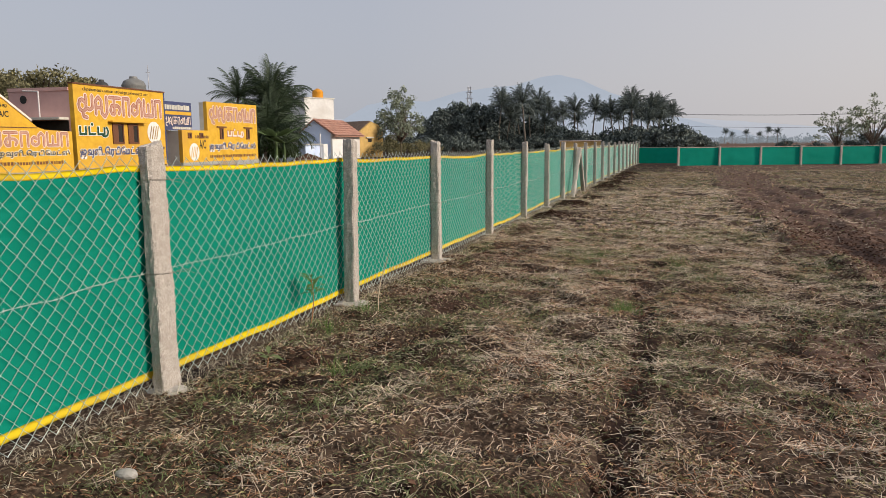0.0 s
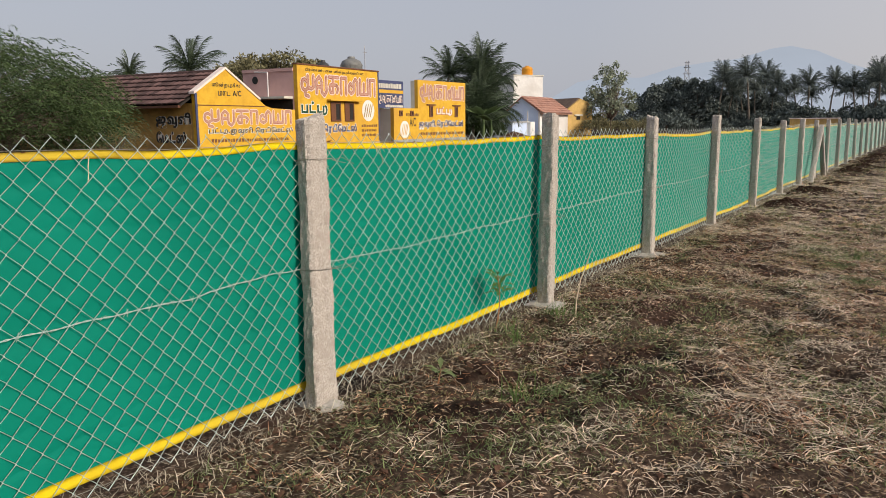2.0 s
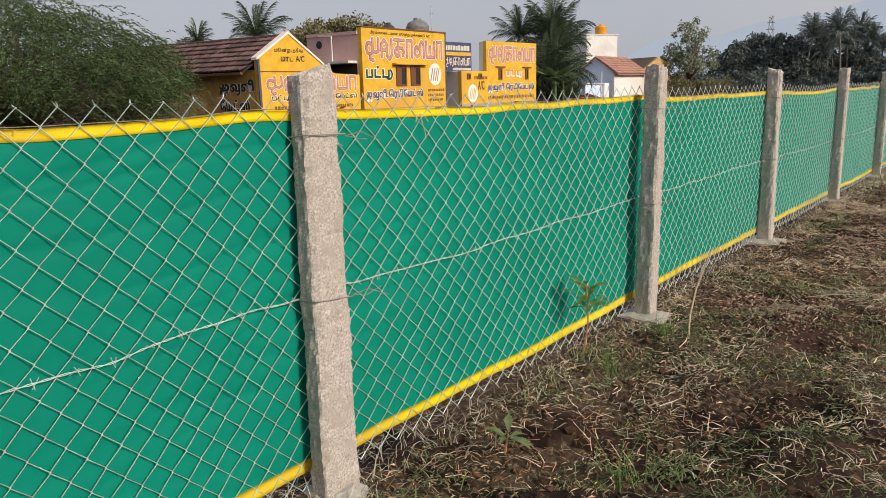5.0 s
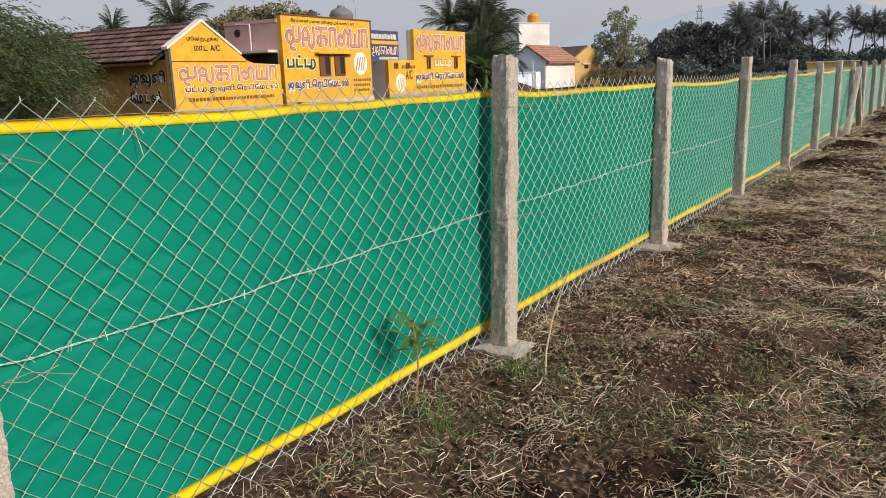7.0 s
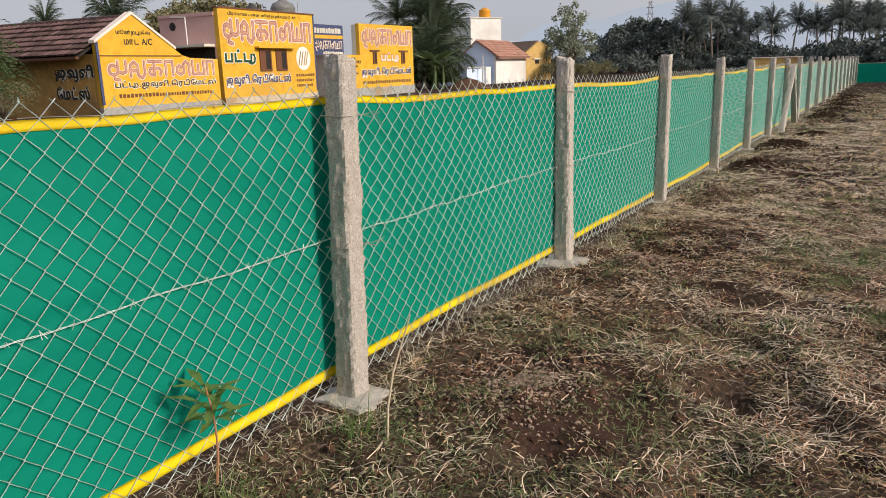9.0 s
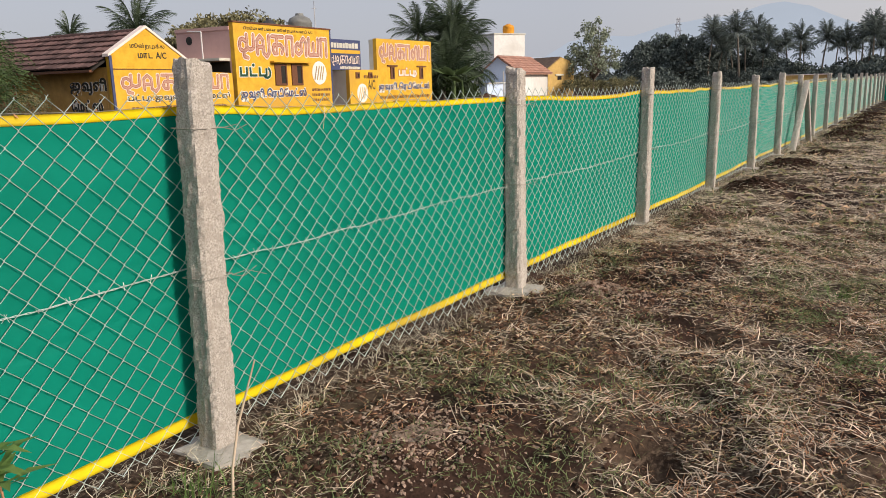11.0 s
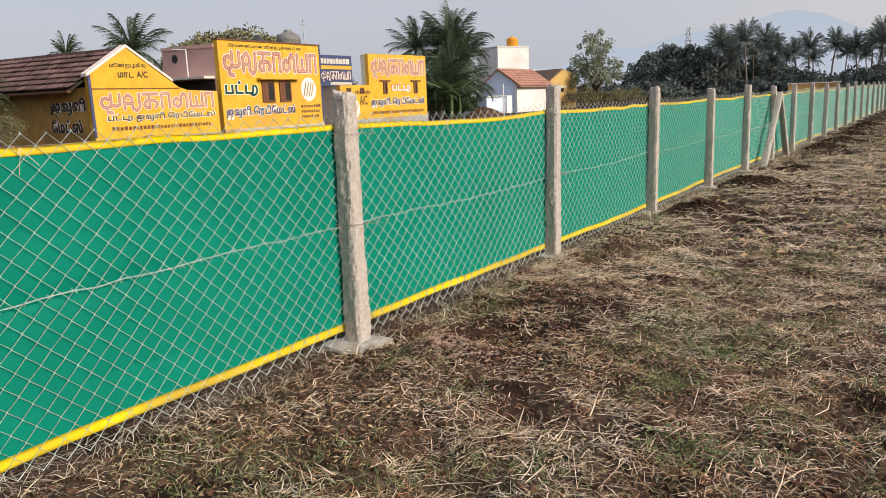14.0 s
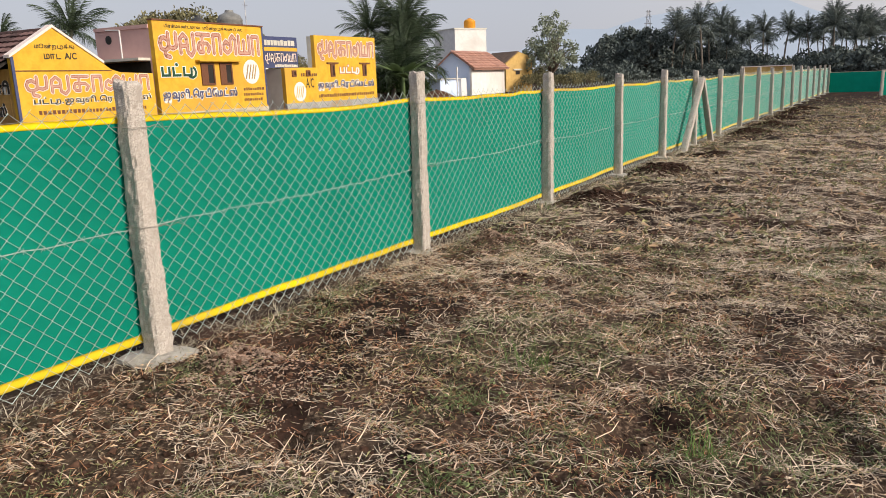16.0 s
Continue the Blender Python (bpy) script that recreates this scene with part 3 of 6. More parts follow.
def clods(name, x, y, size, material, label, category, seed):
    """Many small faceted lumps, one joined mesh."""
    r = np.random.default_rng(seed)
    n = len(x)
    base = np.array([[1, 0, -.2], [-.5, .87, -.2], [-.5, -.87, -.2], [.35, .55, .62], [-.7, 0, .55], [.3, -.6, .6], [0, 0, -.6]])
    f = np.array([[0, 1, 3], [1, 4, 3], [1, 2, 4], [2, 5, 4], [2, 0, 5], [0, 3, 5], [3, 4, 5], [1, 0, 6], [2, 1, 6], [0, 2, 6]])
    jig = base[None] * r.uniform(0.65, 1.3, (n, 7, 1)) + r.normal(0, 0.1, (n, 7, 3))
    a = r.uniform(0, 6.28, n)
    ca, sa = np.cos(a)[:, None], np.sin(a)[:, None]
    k = (size[0] + (size[1] - size[0]) * r.random(n) ** 3)[:, None]
    px = (jig[..., 0] * ca - jig[..., 1] * sa) * k + x[:, None]
    py = (jig[..., 0] * sa + jig[..., 1] * ca) * k + y[:, None]
    pz = jig[..., 2] * k * 0.75 + ground_z(x, y)[:, None] + k * 0.15
    v = np.stack([px, py, pz], -1).reshape(-1, 3)
    faces = (np.arange(n)[:, None, None] * 7 + f[None]).reshape(-1, 3)
    return tagged(new(name, mesh_np(name, v, faces, material)), label, category, kind="stuff")



def leaf_bits(name, x, y, size, tilt, material, label, seed):
    """Small curled dead leaves lying about, each folded along its middle, one joined mesh."""
    r = np.random.default_rng(seed)
    n = len(x)
    a, t, b = r.uniform(0, 6.28, n), np.radians(r.uniform(*tilt, n)), r.uniform(-.6, .6, n)
    L, w = r.uniform(*size, n), r.uniform(0.03, 0.075, n)
    d = np.stack([np.cos(a) * np.cos(t), np.sin(a) * np.cos(t), np.sin(t)], -1)
    s = np.stack([-np.sin(a) * np.cos(b), np.cos(a) * np.cos(b), np.sin(b)], -1)
    p = np.stack([x, y, ground_z(x, y) + 0.004 + 0.4 * L * np.sin(t) + r.uniform(0, .01, n)], -1)
    lift = np.array([0, 0, 1.0]) * (L * r.uniform(.05, .25, n))[:, None]
    hl, hw = (L / 2)[:, None], (L * w)[:, None]
    v = np.stack([p - d * hl, p + d * hl, p + s * hw + lift, p - s * hw + lift], 1).reshape(-1, 3)
    f = (np.arange(n)[:, None, None] * 4 + np.array([[0, 1, 2], [1, 0, 3]])[None]).reshape(-1, 3)
    return tagged(new(name, mesh_np(name, v, f, material)), label, "leaf litter", kind="stuff")


def heap_free(x, y):
    s, d = sd(x, y)
    k = 1.0
    for hs, hd, r, h in HEAPS:
        k = k * (1 - 0.9 * np.exp(-(((s - hs) / r) ** 2 + ((d - hd) / r) ** 2) * 1.3))
    return k


def litter_cover(x, y):
    return heap_free(x, y) * (0.55 + 0.45 * smooth_step(sd(x, y)[1], 0.6, 2.2)) * (1 - 0.9 * bare(x, y)) * (0.2 + 0.8 * patch(x, y, 2.6, 91, 0.4, 0.56))


x, y = scatter(130000, *bx, lambda x, y: litter_cover(x, y) * feather(x, y, bx, 1.4), rng)
leaf_bits("leaf_litter", x, y, (0.012, 0.045), (-10, 40), M_LITTER, "crumpled tan dead leaves strewn over the soil", 9)
x, y = scatter(130000, *bx, lambda x, y: feather(x, y, bx, 1.4) * litter_cover(x, y) * np.maximum(0.35 + 0.65 * patch(x, y, 0.9, 95, 0.42, 0.58), smooth_step(sd(x, y)[0], 4.5, 7.0)), rng)
leaf_bits("leaf_litter", x, y, (0.012, 0.042), (-5, 60), M_LITTER_OLIVE, "small olive green leaves matted over the soil", 10)
x, y = scatter(90000, *fx, lambda x, y: litter_cover(x, y) * feather(x, y, fx, 2.0), rng)
leaf_bits("leaf_litter", x, y, (0.05, 0.14), (-10, 45), M_LITTER, "crumpled tan dead leaves across the field", 12)
x, y = scatter(60000, *fx, lambda x, y: litter_cover(x, y) * feather(x, y, fx, 2.0), rng)
leaf_bits("leaf_litter", x, y, (0.05, 0.13), (-10, 60), M_LITTER_OLIVE, "small olive green leaves across the field", 13)
x, y = scatter(75000, -2.3, 7.0, 2.4, 14.0, lambda x, y: 0.3 + 0.7 * np.maximum(bare(x, y), 1 - smooth_step(sd(x, y)[1], 0.5, 1.6)), rng)
clods("soil_clods", x, y, (0.003, 0.028), M_CLOD, "loose reddish brown soil clods on the field", "soil", 3)
x, y = scatter(30000, 3.0, 20.0, 6.0, 44.0, lambda x, y: bare(x, y) * (0.25 + 0.75 * np.exp(-((sd(x, y)[1] - track_edge(sd(x, y)[0]) - 0.1) / 0.3) ** 2)), rng)
clods("soil_clods", x, y, (0.008, 0.045), M_CLOD, "loose dark clods on the bare ploughed track", "soil", 5)
for k, (hs, hd, r, h) in enumerate(HEAPS):
    n = 3600 if k < 3 else 1800
    q, a = np.abs(rng.normal(0, 0.62, n)) * r, rng.uniform(0, 6.28, n)
    s_, d_ = hs + q * np.cos(a), hd + q * np.sin(a)
    d_ = np.maximum(d_, 0.12)
    x, y = A0.x + s_ * U.x + d_ * N.x, A0.y + s_ * U.y + d_ * N.y
    clods("spoil_heap", x, y, (0.004, 0.013) if k < 3 else (0.01, 0.045), M_GRIT if k < 3 else M_DUG,
          "low heap of crumbly brown gravel and soil" if k < 3 else "low heap of dark dug soil beside a post", "soil heap", 20 + k)


# ---- the long fence ----
def stone_shaft(name, wx, wy, height, seed, steps=26, top_cut=0.03, side=3, slant=0.0):
    """A rough split-stone post: x along the fence, y across it; the split faces chipped, the arrises nibbled."""
    r = random.Random(seed)
    bm = bmesh.new()
    per = []
    for (ax, ay), (bx_, by) in zip(((-1, -1), (1, -1), (1, 1), (-1, 1)), ((1, -1), (1, 1), (-1, 1), (-1, -1))):
        per += [(ax + (bx_ - ax) * k / side, ay + (by - ay) * k / side) for k in range(side)]
    rings = []
    lean = (r.uniform(-.012, .012), r.uniform(-.008, .008))
    for i in range(steps + 1):
        z = -0.12 + (height + 0.12) * i / steps
        taper = 1.05 - 0.12 * i / steps
        ring = []
        for px, py in per:
            edge = abs(px) > .99 and abs(py) > .99
            v = Vector((px * wx / 2, py * wy / 2, z)) 
            v.x *= taper
            v.y *= taper
            broad = noise.noise(Vector((px * 1.5 + seed * 3.1, py * 1.5, z * 6))) * 0.008
            chip = noise.noise(Vector((px * 3 + seed, py * 3 + 9, z * 26))) * 0.006
            grit = noise.noise(Vector((px * 9 + seed, py * 9 + 4, z * 75))) * 0.0028
            k = broad + chip + grit
            if edge:
                k -= 0.006 + 0.007 * max(0.0, noise.noise(Vector((px + seed, py, z * 17))))
            n = Vector((px if abs(px) > .99 else 0, py if abs(py) > .99 else 0, 0))
            v += n * k + Vector((lean[0] * z, lean[1] * z, 0))
            if i == steps:
                v.z += noise.noise(Vector((px * 0.9 + seed, py * 0.9, 3))) * top_cut * 1.3 - px * top_cut * r.uniform(0, .6) + px * slant
                v.x *= 0.92
                v.y *= 0.92
            ring.append(bm.verts.new(v))
        rings.append(ring)
    n = len(per)
    for a, b in zip(rings, rings[1:]):
        for j in range(n):
            bm.faces.new((a[j], a[(j + 1) % n], b[(j + 1) % n], b[j]))
    cap = bm.verts.new(sum((v.co for v in rings[-1]), Vector()) / n + Vector((0, 0, 0.008)))
    for j in range(n):
        bm.faces.new((rings[-1][j], rings[-1][(j + 1) % n], cap))
    bm.faces.new(list(reversed(rings[0])))
    return bm


def footing(seed, spread=1.0):
    """A thin irregular collar of spilt cement round the post's foot."""
    r = random.Random(seed)
    bm = bmesh.new()
    n = 16
    lo, mid, hi = [], [], []
    for j in range(n):
        a = 2 * math.pi * j / n
        q = 1 / max(abs(math.cos(a)), abs(math.sin(a))) ** 0.7
        k = r.uniform(0.85, 1.15) * q * spread
        lo.append(bm.verts.new((0.17 * k * math.cos(a), 0.165 * k * math.sin(a), -0.05)))
        mid.append(bm.verts.new((0.165 * k * math.cos(a), 0.16 * k * math.sin(a), 0.006 + r.uniform(0, .008))))
        hi.append(bm.verts.new((0.1 * k * math.cos(a), 0.1 * k * math.sin(a), 0.02 + r.uniform(0, .012))))
    for a, b in ((lo, mid), (mid, hi)):
        for j in range(n):
            bm.faces.new((a[j], a[(j + 1) % n], b[(j + 1) % n], b[j]))
    bm.faces.new(hi)
    return bm


def wire_tie(wx, wy, z, seed):
    r = random.Random(seed)
    hx, hy = wx / 2 + 0.008, wy / 2 + 0.008
    pts = [(-hx, hy, z), (-hx, -hy, z + r.uniform(-.008, .008)), (hx, -hy, z + r.uniform(-.008, .008)), (hx, hy, z), (0, hy + .004, z), (-hx, hy, z)]
    v1, f1 = tube_np(np.array(pts), 0.0022, 4)
    tail = [(hx, -hy, z), (hx + .05, -hy - .015, z - .012), (hx + r.uniform(.1, .16), -hy - .005, z + r.uniform(-.02, .03))]
    v2, f2 = tube_np(np.array(tail), 0.0016, 4)
    tail = [(hx, -hy, z), (hx + .06, -hy - .02, z + .012), (hx + r.uniform(.08, .2), -hy + .005, z + r.uniform(-.06, -.01))]
    v3, f3 = tube_np(np.array(tail), 0.0016, 4)
    return mesh_np("wire_tie", *merge_np([(v1, f1), (v2, f2), (v3, f3)]), M_WIRE_OLD)


# posts set a little off the line: along, out, lean along and lean out in degrees, turn
POST_SET = {2: (-0.035, 0.02, 1.6, -1.4, 0), 3: (-0.065, 0.055, 1.6, 0.0, 0), 4: (0.018, 0.008, 0.4, 0.0, 1)}
for i, s in enumerate(POST_S):
    r = random.Random(100 + i)
    wx, wy = 0.115 + r.uniform(-.01, .01), 0.115 + r.uniform(-.01, .01)
    along_, out_, lean_u, lean_n, turn = POST_SET.get(i, (0, 0, r.uniform(-.6, .6), r.uniform(-.5, .5), r.uniform(-3, 3)))
    if i == 2:
        wx, wy = 0.165, 0.085
    top = POST_TOP[i] if i < len(POST_TOP) else 1.54 + r.uniform(-.03, .03)
    p = thing("fence_post", basis(fence_pt(s - 0.075 + along_, -0.05 + out_, 0), U, N) @ pose(0, 0, 0, lean_n, lean_u, turn),
              "rough split granite fence post set in cement" if i != 4 else "rough split granite fence post on a wide cement collar", "fence post", "posts of the long fence")
    part("shaft", stone_shaft("shaft", wx, wy, top, i + 1, 110, 0.03, 7, 0.032 if i == 2 else 0.0) if 2 <= i <= 5 else stone_shaft("shaft", wx, wy, top, i + 1, 44 if i < 10 else 20, 0.03, 4), M_STONE, p)
    part("footing", footing(i, (0.6, 0.9, 1.05, 0.8)[i - 2] if 2 <= i <= 5 else 0.75), M_CEMENT, p, "pale spilt cement collar")
    part("wire_tie", wire_tie(wx, wy, 1.335, i), M_WIRE_OLD, p, "twisted wire tie")
    part("wire_tie", wire_tie(wx, wy, 0.76 + r.uniform(-.02, .03), i + 50), M_WIRE_OLD, p, "twisted wire tie")

# two slanting braces against the strainer post
for s0, s1 in ((17.62, 18.86), (20.05, 19.08)):
    foot, head = fence_pt(s0 - .05, 0.06, 0), fence_pt(s1 - .05, 0.06, 1.36)
    d = head - foot
    m = Matrix.Translation(foot) @ d.to_track_quat("Z", "Y").to_matrix().to_4x4()
    b = new("brace_post", bm_mesh("brace_post", stone_shaft("brace", 0.12, 0.12, d.length, int(s0 * 10)), M_STONE))
    b.matrix_world = m
    tagged(b, "slanting granite brace leaning against a fence post", "fence brace", "braces of the fence")


def hem_top(s):
    post = np.array(POST_S)
    k = np.clip(np.searchsorted(post, s) - 1, 0, len(post) - 2)
    f = (s - post[k]) / (post[k + 1] - post[k])
    return 1.428 - 0.0062 * np.clip(s, -2.5, 9) - 0.03 * 4 * f * (1 - f) * lattice(k * 1.0, k * 0 + 2.0, 3) + 0.02 * (vnoise(s * 3.1, s * 0, 5) - 0.5)


def hem_bottom(s):
    return 0.072 + 0.03 * (vnoise(s * 0.8, s * 0, 9) - 0.3) + 0.008 * (vnoise(s * 4, s * 0, 19) - 0.5)


def net_offset(s, h):
    """How far the cloth bellies; h is 0 at the bottom hem and 1 at the top."""
    post = np.array(POST_S)
    k = np.clip(np.searchsorted(post, s) - 1, 0, len(post) - 2)
    f = (s - post[k]) / (post[k + 1] - post[k])
    belly = 4 * f * (1 - f)
    o = -0.024 * belly * np.sin(np.pi * h) * (0.5 + lattice(k * 1.0, k * 0, 7))
    o = o - 0.012 + 0.06 * (fbm(s * 0.9 + h * 1.5, h * 3.0 - s * 0.3, 3, 4) - 0.5)
    o = o + 0.018 * (vnoise(s * 1.3 - h * 2, h * 14 + s * 1.1, 6) - 0.5) + 0.007 * (vnoise(s * 3 + h * 3, h * 26 - s * 1.6, 8) - 0.5)
    hw = 0.5 + 0.05 * (vnoise(s * 0.7, s * 0, 15) - 0.5)
    o = o + 0.012 * np.exp(-((h - hw) / 0.02) ** 2) - 0.006 * np.exp(-((h - hw - 0.05) / 0.02) ** 2)
    o = o * 0.8 - 0.022 * np.exp(-((h - hw - 0.035) / 0.016) ** 2) * smooth_step(vnoise(s * 0.9, s * 0, 27), 0.35, 0.8)
    # tucked behind the barbed strand: a fold that hangs over it and thins out along the fence
    g = h - hw
    tuck = np.where(g > 0, np.clip(1 - g / 0.055, 0, 1), np.exp(g / 0.03))
    o = np.clip(o * 0.4, -0.01, 0.001) - 0.017 * tuck * smooth_step(vnoise(s * 0.8, s * 0, 29), 0.25, 0.75)
    # fine creases pulled between the ties, slanting and long
    g1 = np.abs(vnoise(s * 0.8 + h * 2.0, h * 17 - s * 2.1, 51) - 0.5)
    g2 = np.abs(vnoise(s * 0.6 - h * 3.0, h * 11 + s * 1.7, 53) - 0.5)
    o = o - 0.007 * np.exp(-(g1 / 0.06) ** 2) * smooth_step(vnoise(s * 0.7, h * 2, 55), 0.35, 0.7) - 0.006 * np.exp(-(g2 / 0.05) ** 2) * smooth_step(vnoise(s * 0.6 + 5, h * 2, 57), 0.4, 0.75)
    return np.clip(o, -0.045, 0.001)


def strip(name, s_arr, h_arr, bottom, top, base_d, thick, material, follow=True):
    S, H = np.meshgrid(s_arr, h_arr, indexing="ij")
    Z = bottom(S) + (top(S) - bottom(S)) * H
    full = (Z - hem_bottom(S)) / (hem_top(S) - hem_bottom(S))
    D = base_d + net_offset(S, full)
    X, Y = A0.x + S * U.x + D * N.x, A0.y + S * U.y + D * N.y
    n, m = S.shape
    front = np.stack([X, Y, Z], -1).reshape(-1, 3)
    back = front - np.array([N.x, N.y, 0]) * thick
    i = np.arange(n - 1)[:, None] * m + np.arange(m - 1)[None]
    f = np.stack([i, i + m, i + m + 1, i + 1], -1).reshape(-1, 4)
    fb = f[:, ::-1] + n * m
    e = []
    for c in (0, m - 1):
        j = np.arange(n - 1) * m + c
        e.append(np.stack([j, j + n * m, j + m + n * m, j + m], -1))
    return mesh_np(name, np.concatenate([front, back]), np.concatenate([f, fb] + e), material, True)


s_near = np.concatenate([np.arange(-5.6, 12, 0.045), np.arange(12, 51.75, 0.15)])
NET_D = -0.1065
net = thing("shade_net", Matrix(), "long green shade net with yellow hems tied behind chain link", "shade net")
part("cloth", strip("cloth", s_near, np.linspace(0, 1, 111), lambda s: hem_bottom(s) + 0.02, lambda s: hem_top(s) - 0.02, NET_D, 0.0015, M_NET), M_NET, net)
part("hem", strip("hem", s_near, np.linspace(0, 1, 4), lambda s: hem_top(s) - 0.034, hem_top, NET_D + 0.004, 0.007, M_TAPE), M_TAPE, net, "bright yellow hem")
part("hem", strip("hem", s_near, np.linspace(0, 1, 4), hem_bottom, lambda s: hem_bottom(s) + 0.05, NET_D + 0.004, 0.007, M_TAPE), M_TAPE, net, "bright yellow hem")


def column_s(c):
    """Where along the fence the mesh's column c of points stands."""
    return np.interp(c, [-120, -14, 0, 60, 520], [-12.2, -1.333, 0.104, 6.494, 55.2])


def chain_link(s0, s1, z0, z1, rows, d, radius, warp):
    """Interlocked zigzag wires, each one diamond half wide, with twisted points on top."""
    cols = np.arange(-240, 1040)
    mid = column_s((cols + 0.5) / 2)
    k = cols[(mid >= s0) & (mid < s1)][:, None]
    n = len(k)
    z = z0 + np.arange(rows + 1) * (z1 - z0) / rows
    pieces = []
    tri = np.array([[0, 1], [1, 2], [2, 0]])
    r_ = np.arange(rows + 1)[None]
    flip = (r_ + k) % 2
    S = column_s((k + flip) / 2) + np.where(flip == 1, 0.002, -0.002)
    Z = np.broadcast_to(z[None], S.shape).copy()
    S = S + warp * (vnoise(S * 1.1, Z * 1.5, 3) - 0.5)
    Z = Z + warp * (vnoise(S * 0.9 + 7, Z * 1.3, 13) - 0.5) + (hem_top(S) - 1.42) * Z / z1
    D = d + 0.006 * (vnoise(S * 0.8, Z * 1.2, 23) - 0.5) + np.where((r_ % 2) == 1, 0.0025, -0.0025)
    P = np.stack([A0.x + S * U.x + D * N.x, A0.y + S * U.y + D * N.y, Z], -1)
    u, nn = np.array([U.x, U.y, 0]), np.array([N.x, N.y, 0])
    offs = [nn * radius, -nn * radius * 0.5 + u * radius * 0.9, -nn * radius * 0.5 - u * radius * 0.9]
    verts = np.stack([P + o for o in offs], 2).reshape(-1, 3)
    idx = (np.arange(n)[:, None] * (rows + 1) + np.arange(rows)[None]) * 3
    fs = np.stack([np.stack([idx + a, idx + b, idx + 3 + b, idx + 3 + a], -1) for a, b in tri], 2).reshape(-1, 4)
    pieces.append((verts, fs))
    # twisted selvedge: the wire ends stick out a little past the twist
    rr = np.random.default_rng(5)
    a = P[:, -1]
    m = n
    tip = a + np.stack([u * q for q in rr.normal(0, 0.009, m)]) + np.array([0, 0, 1]) * rr.uniform(-0.006, 0.014, m)[:, None] + np.stack([nn * q for q in rr.normal(0, 0.006, m)])
    vv = np.stack([a + offs[0], a + offs[1], a + offs[2], tip + offs[0] * .6, tip + offs[1] * .6, tip + offs[2] * .6], 1).reshape(-1, 3)
    b = np.arange(m)[:, None, None] * 6
    f = np.array([[0, 1, 4, 3], [1, 2, 5, 4], [2, 0, 3, 5]])
    pieces.append((vv, (b + f[None]).reshape(-1, 4)))
    return merge_np(pieces)


mesh_thing = thing("chain_link_mesh", Matrix(), "galvanised chain link fencing stretched behind stone posts", "chain link fence")
for s0, s1 in zip(POST_S, POST_S[1:]):
    far_k = 1.0 if s0 < 6 else 0.85
    part("mesh_panel", mesh_np("mesh_panel", *chain_link(s0, s1, 0.02, 1.474, 28, -0.102, 0.0026 * far_k, 0.008), M_WIRE, True), M_WIRE, mesh_thing)


def barbed(name, s0, s1, zf, d, rad, barb_step, seed, label, material):
    rr = np.random.default_rng(seed)
    s = np.arange(s0, s1, 0.02 if barb_step else 0.08)
    z = zf(s)
    pieces = []
    for ph in ((0, math.pi) if barb_step else (0,)):
        a = s * 2 * math.pi / 0.09 + ph
        D = d + rad * 1.5 * np.cos(a)
        Z = z + rad * 1.5 * np.sin(a)
        pieces.append(tube_np(np.stack([A0.x + s * U.x + D * N.x, A0.y + s * U.y + D * N.y, Z], -1), rad, 3))
    if barb_step:
        for b in np.arange(s0, s1, barb_step):
            zc = float(zf(np.array([b]))[0])
            for k in range(2):
                a = rr.uniform(0, math.pi)
                v = U * rr.uniform(-.5, .5) * 0.02 + N * math.cos(a) * 0.014 + Vector((0, 0, math.sin(a) * 0.017))
                c = fence_pt(b + k * 0.008, d, zc)
                pieces.append(tube_np(np.array([c - v, c, c + v]), rad * 0.9, 3))
    w = new(name, mesh_np(name, *merge_np(pieces), material))
    return tagged(w, label, "barbed wire" if barb_step else "wire")


def mid_z(s):
    post = np.array(POST_S)
    k = np.clip(np.searchsorted(post, s) - 1, 0, len(post) - 2)
    f = (s - post[k]) / (post[k + 1] - post[k])
    return 0.772 - 0.035 * 4 * f * (1 - f) * (0.4 + lattice(k * 1.0, k * 0, 5)) + 0.018 * (vnoise(s * 2.2, s * 0, 44) - 0.5) + 0.012 * (vnoise(s * 8, s * 0, 46) - 0.5)


barbed("barbed_wire", -5.6, 51.7, mid_z, -0.09, 0.0016, 0.11, 1, "barbed wire strand running midway up the fence", M_WIRE)
barbed("line_wire", -5.6, 51.7, lambda s: hem_top(s) + 0.004, -0.097, 0.0014, 0, 2, "twisted line wire along the top hem", M_WIRE_OLD)
barbed("line_wire", -5.6, 51.7, lambda s: 0.055 + 0.03 * (vnoise(s * 1.2, s * 0, 54) - 0.5), -0.092, 0.0018, 0, 3, "slack line wire along the fence foot", M_WIRE_OLD)


def twine(s, z, seed):
    """A short pale tie knotted round the top hem, its ends hanging."""
    r = np.random.default_rng(seed)
    pieces = []
    for k in range(3):
        p = [np.array(fence_pt(s, -0.094, z))]
        d = np.array(U) * r.uniform(-.5, .9) + np.array(N) * r.uniform(.0, .35) + np.array([0, 0, r.uniform(-1.2, .3)])
        for q in range(4):
            p.append(p[-1] + d * r.uniform(.012, .022))
            d = d + np.array([0, 0, -.25]) + r.normal(0, .15, 3)
        pieces.append(tube_np(np.array(p), 0.0014, 4))
    o = new("tie_string", mesh_np("tie_string", *merge_np(pieces), M_STRAW))
    return tagged(o, "pale plastic twine knotted on the net's hem", "string", "ties on the net hem")


for k, (s, z) in enumerate(((-1.3, 1.4), (0.52, 1.39), (3.5, 1.385), (6.6, 1.37), (9.6, 1.365), (0.02, 1.33))):
    twine(s, z, 400 + k)

# dead leaves and dust bits caught on the top hem
lr = np.random.default_rng(77)
ls = lr.uniform(-3, 12, 130)
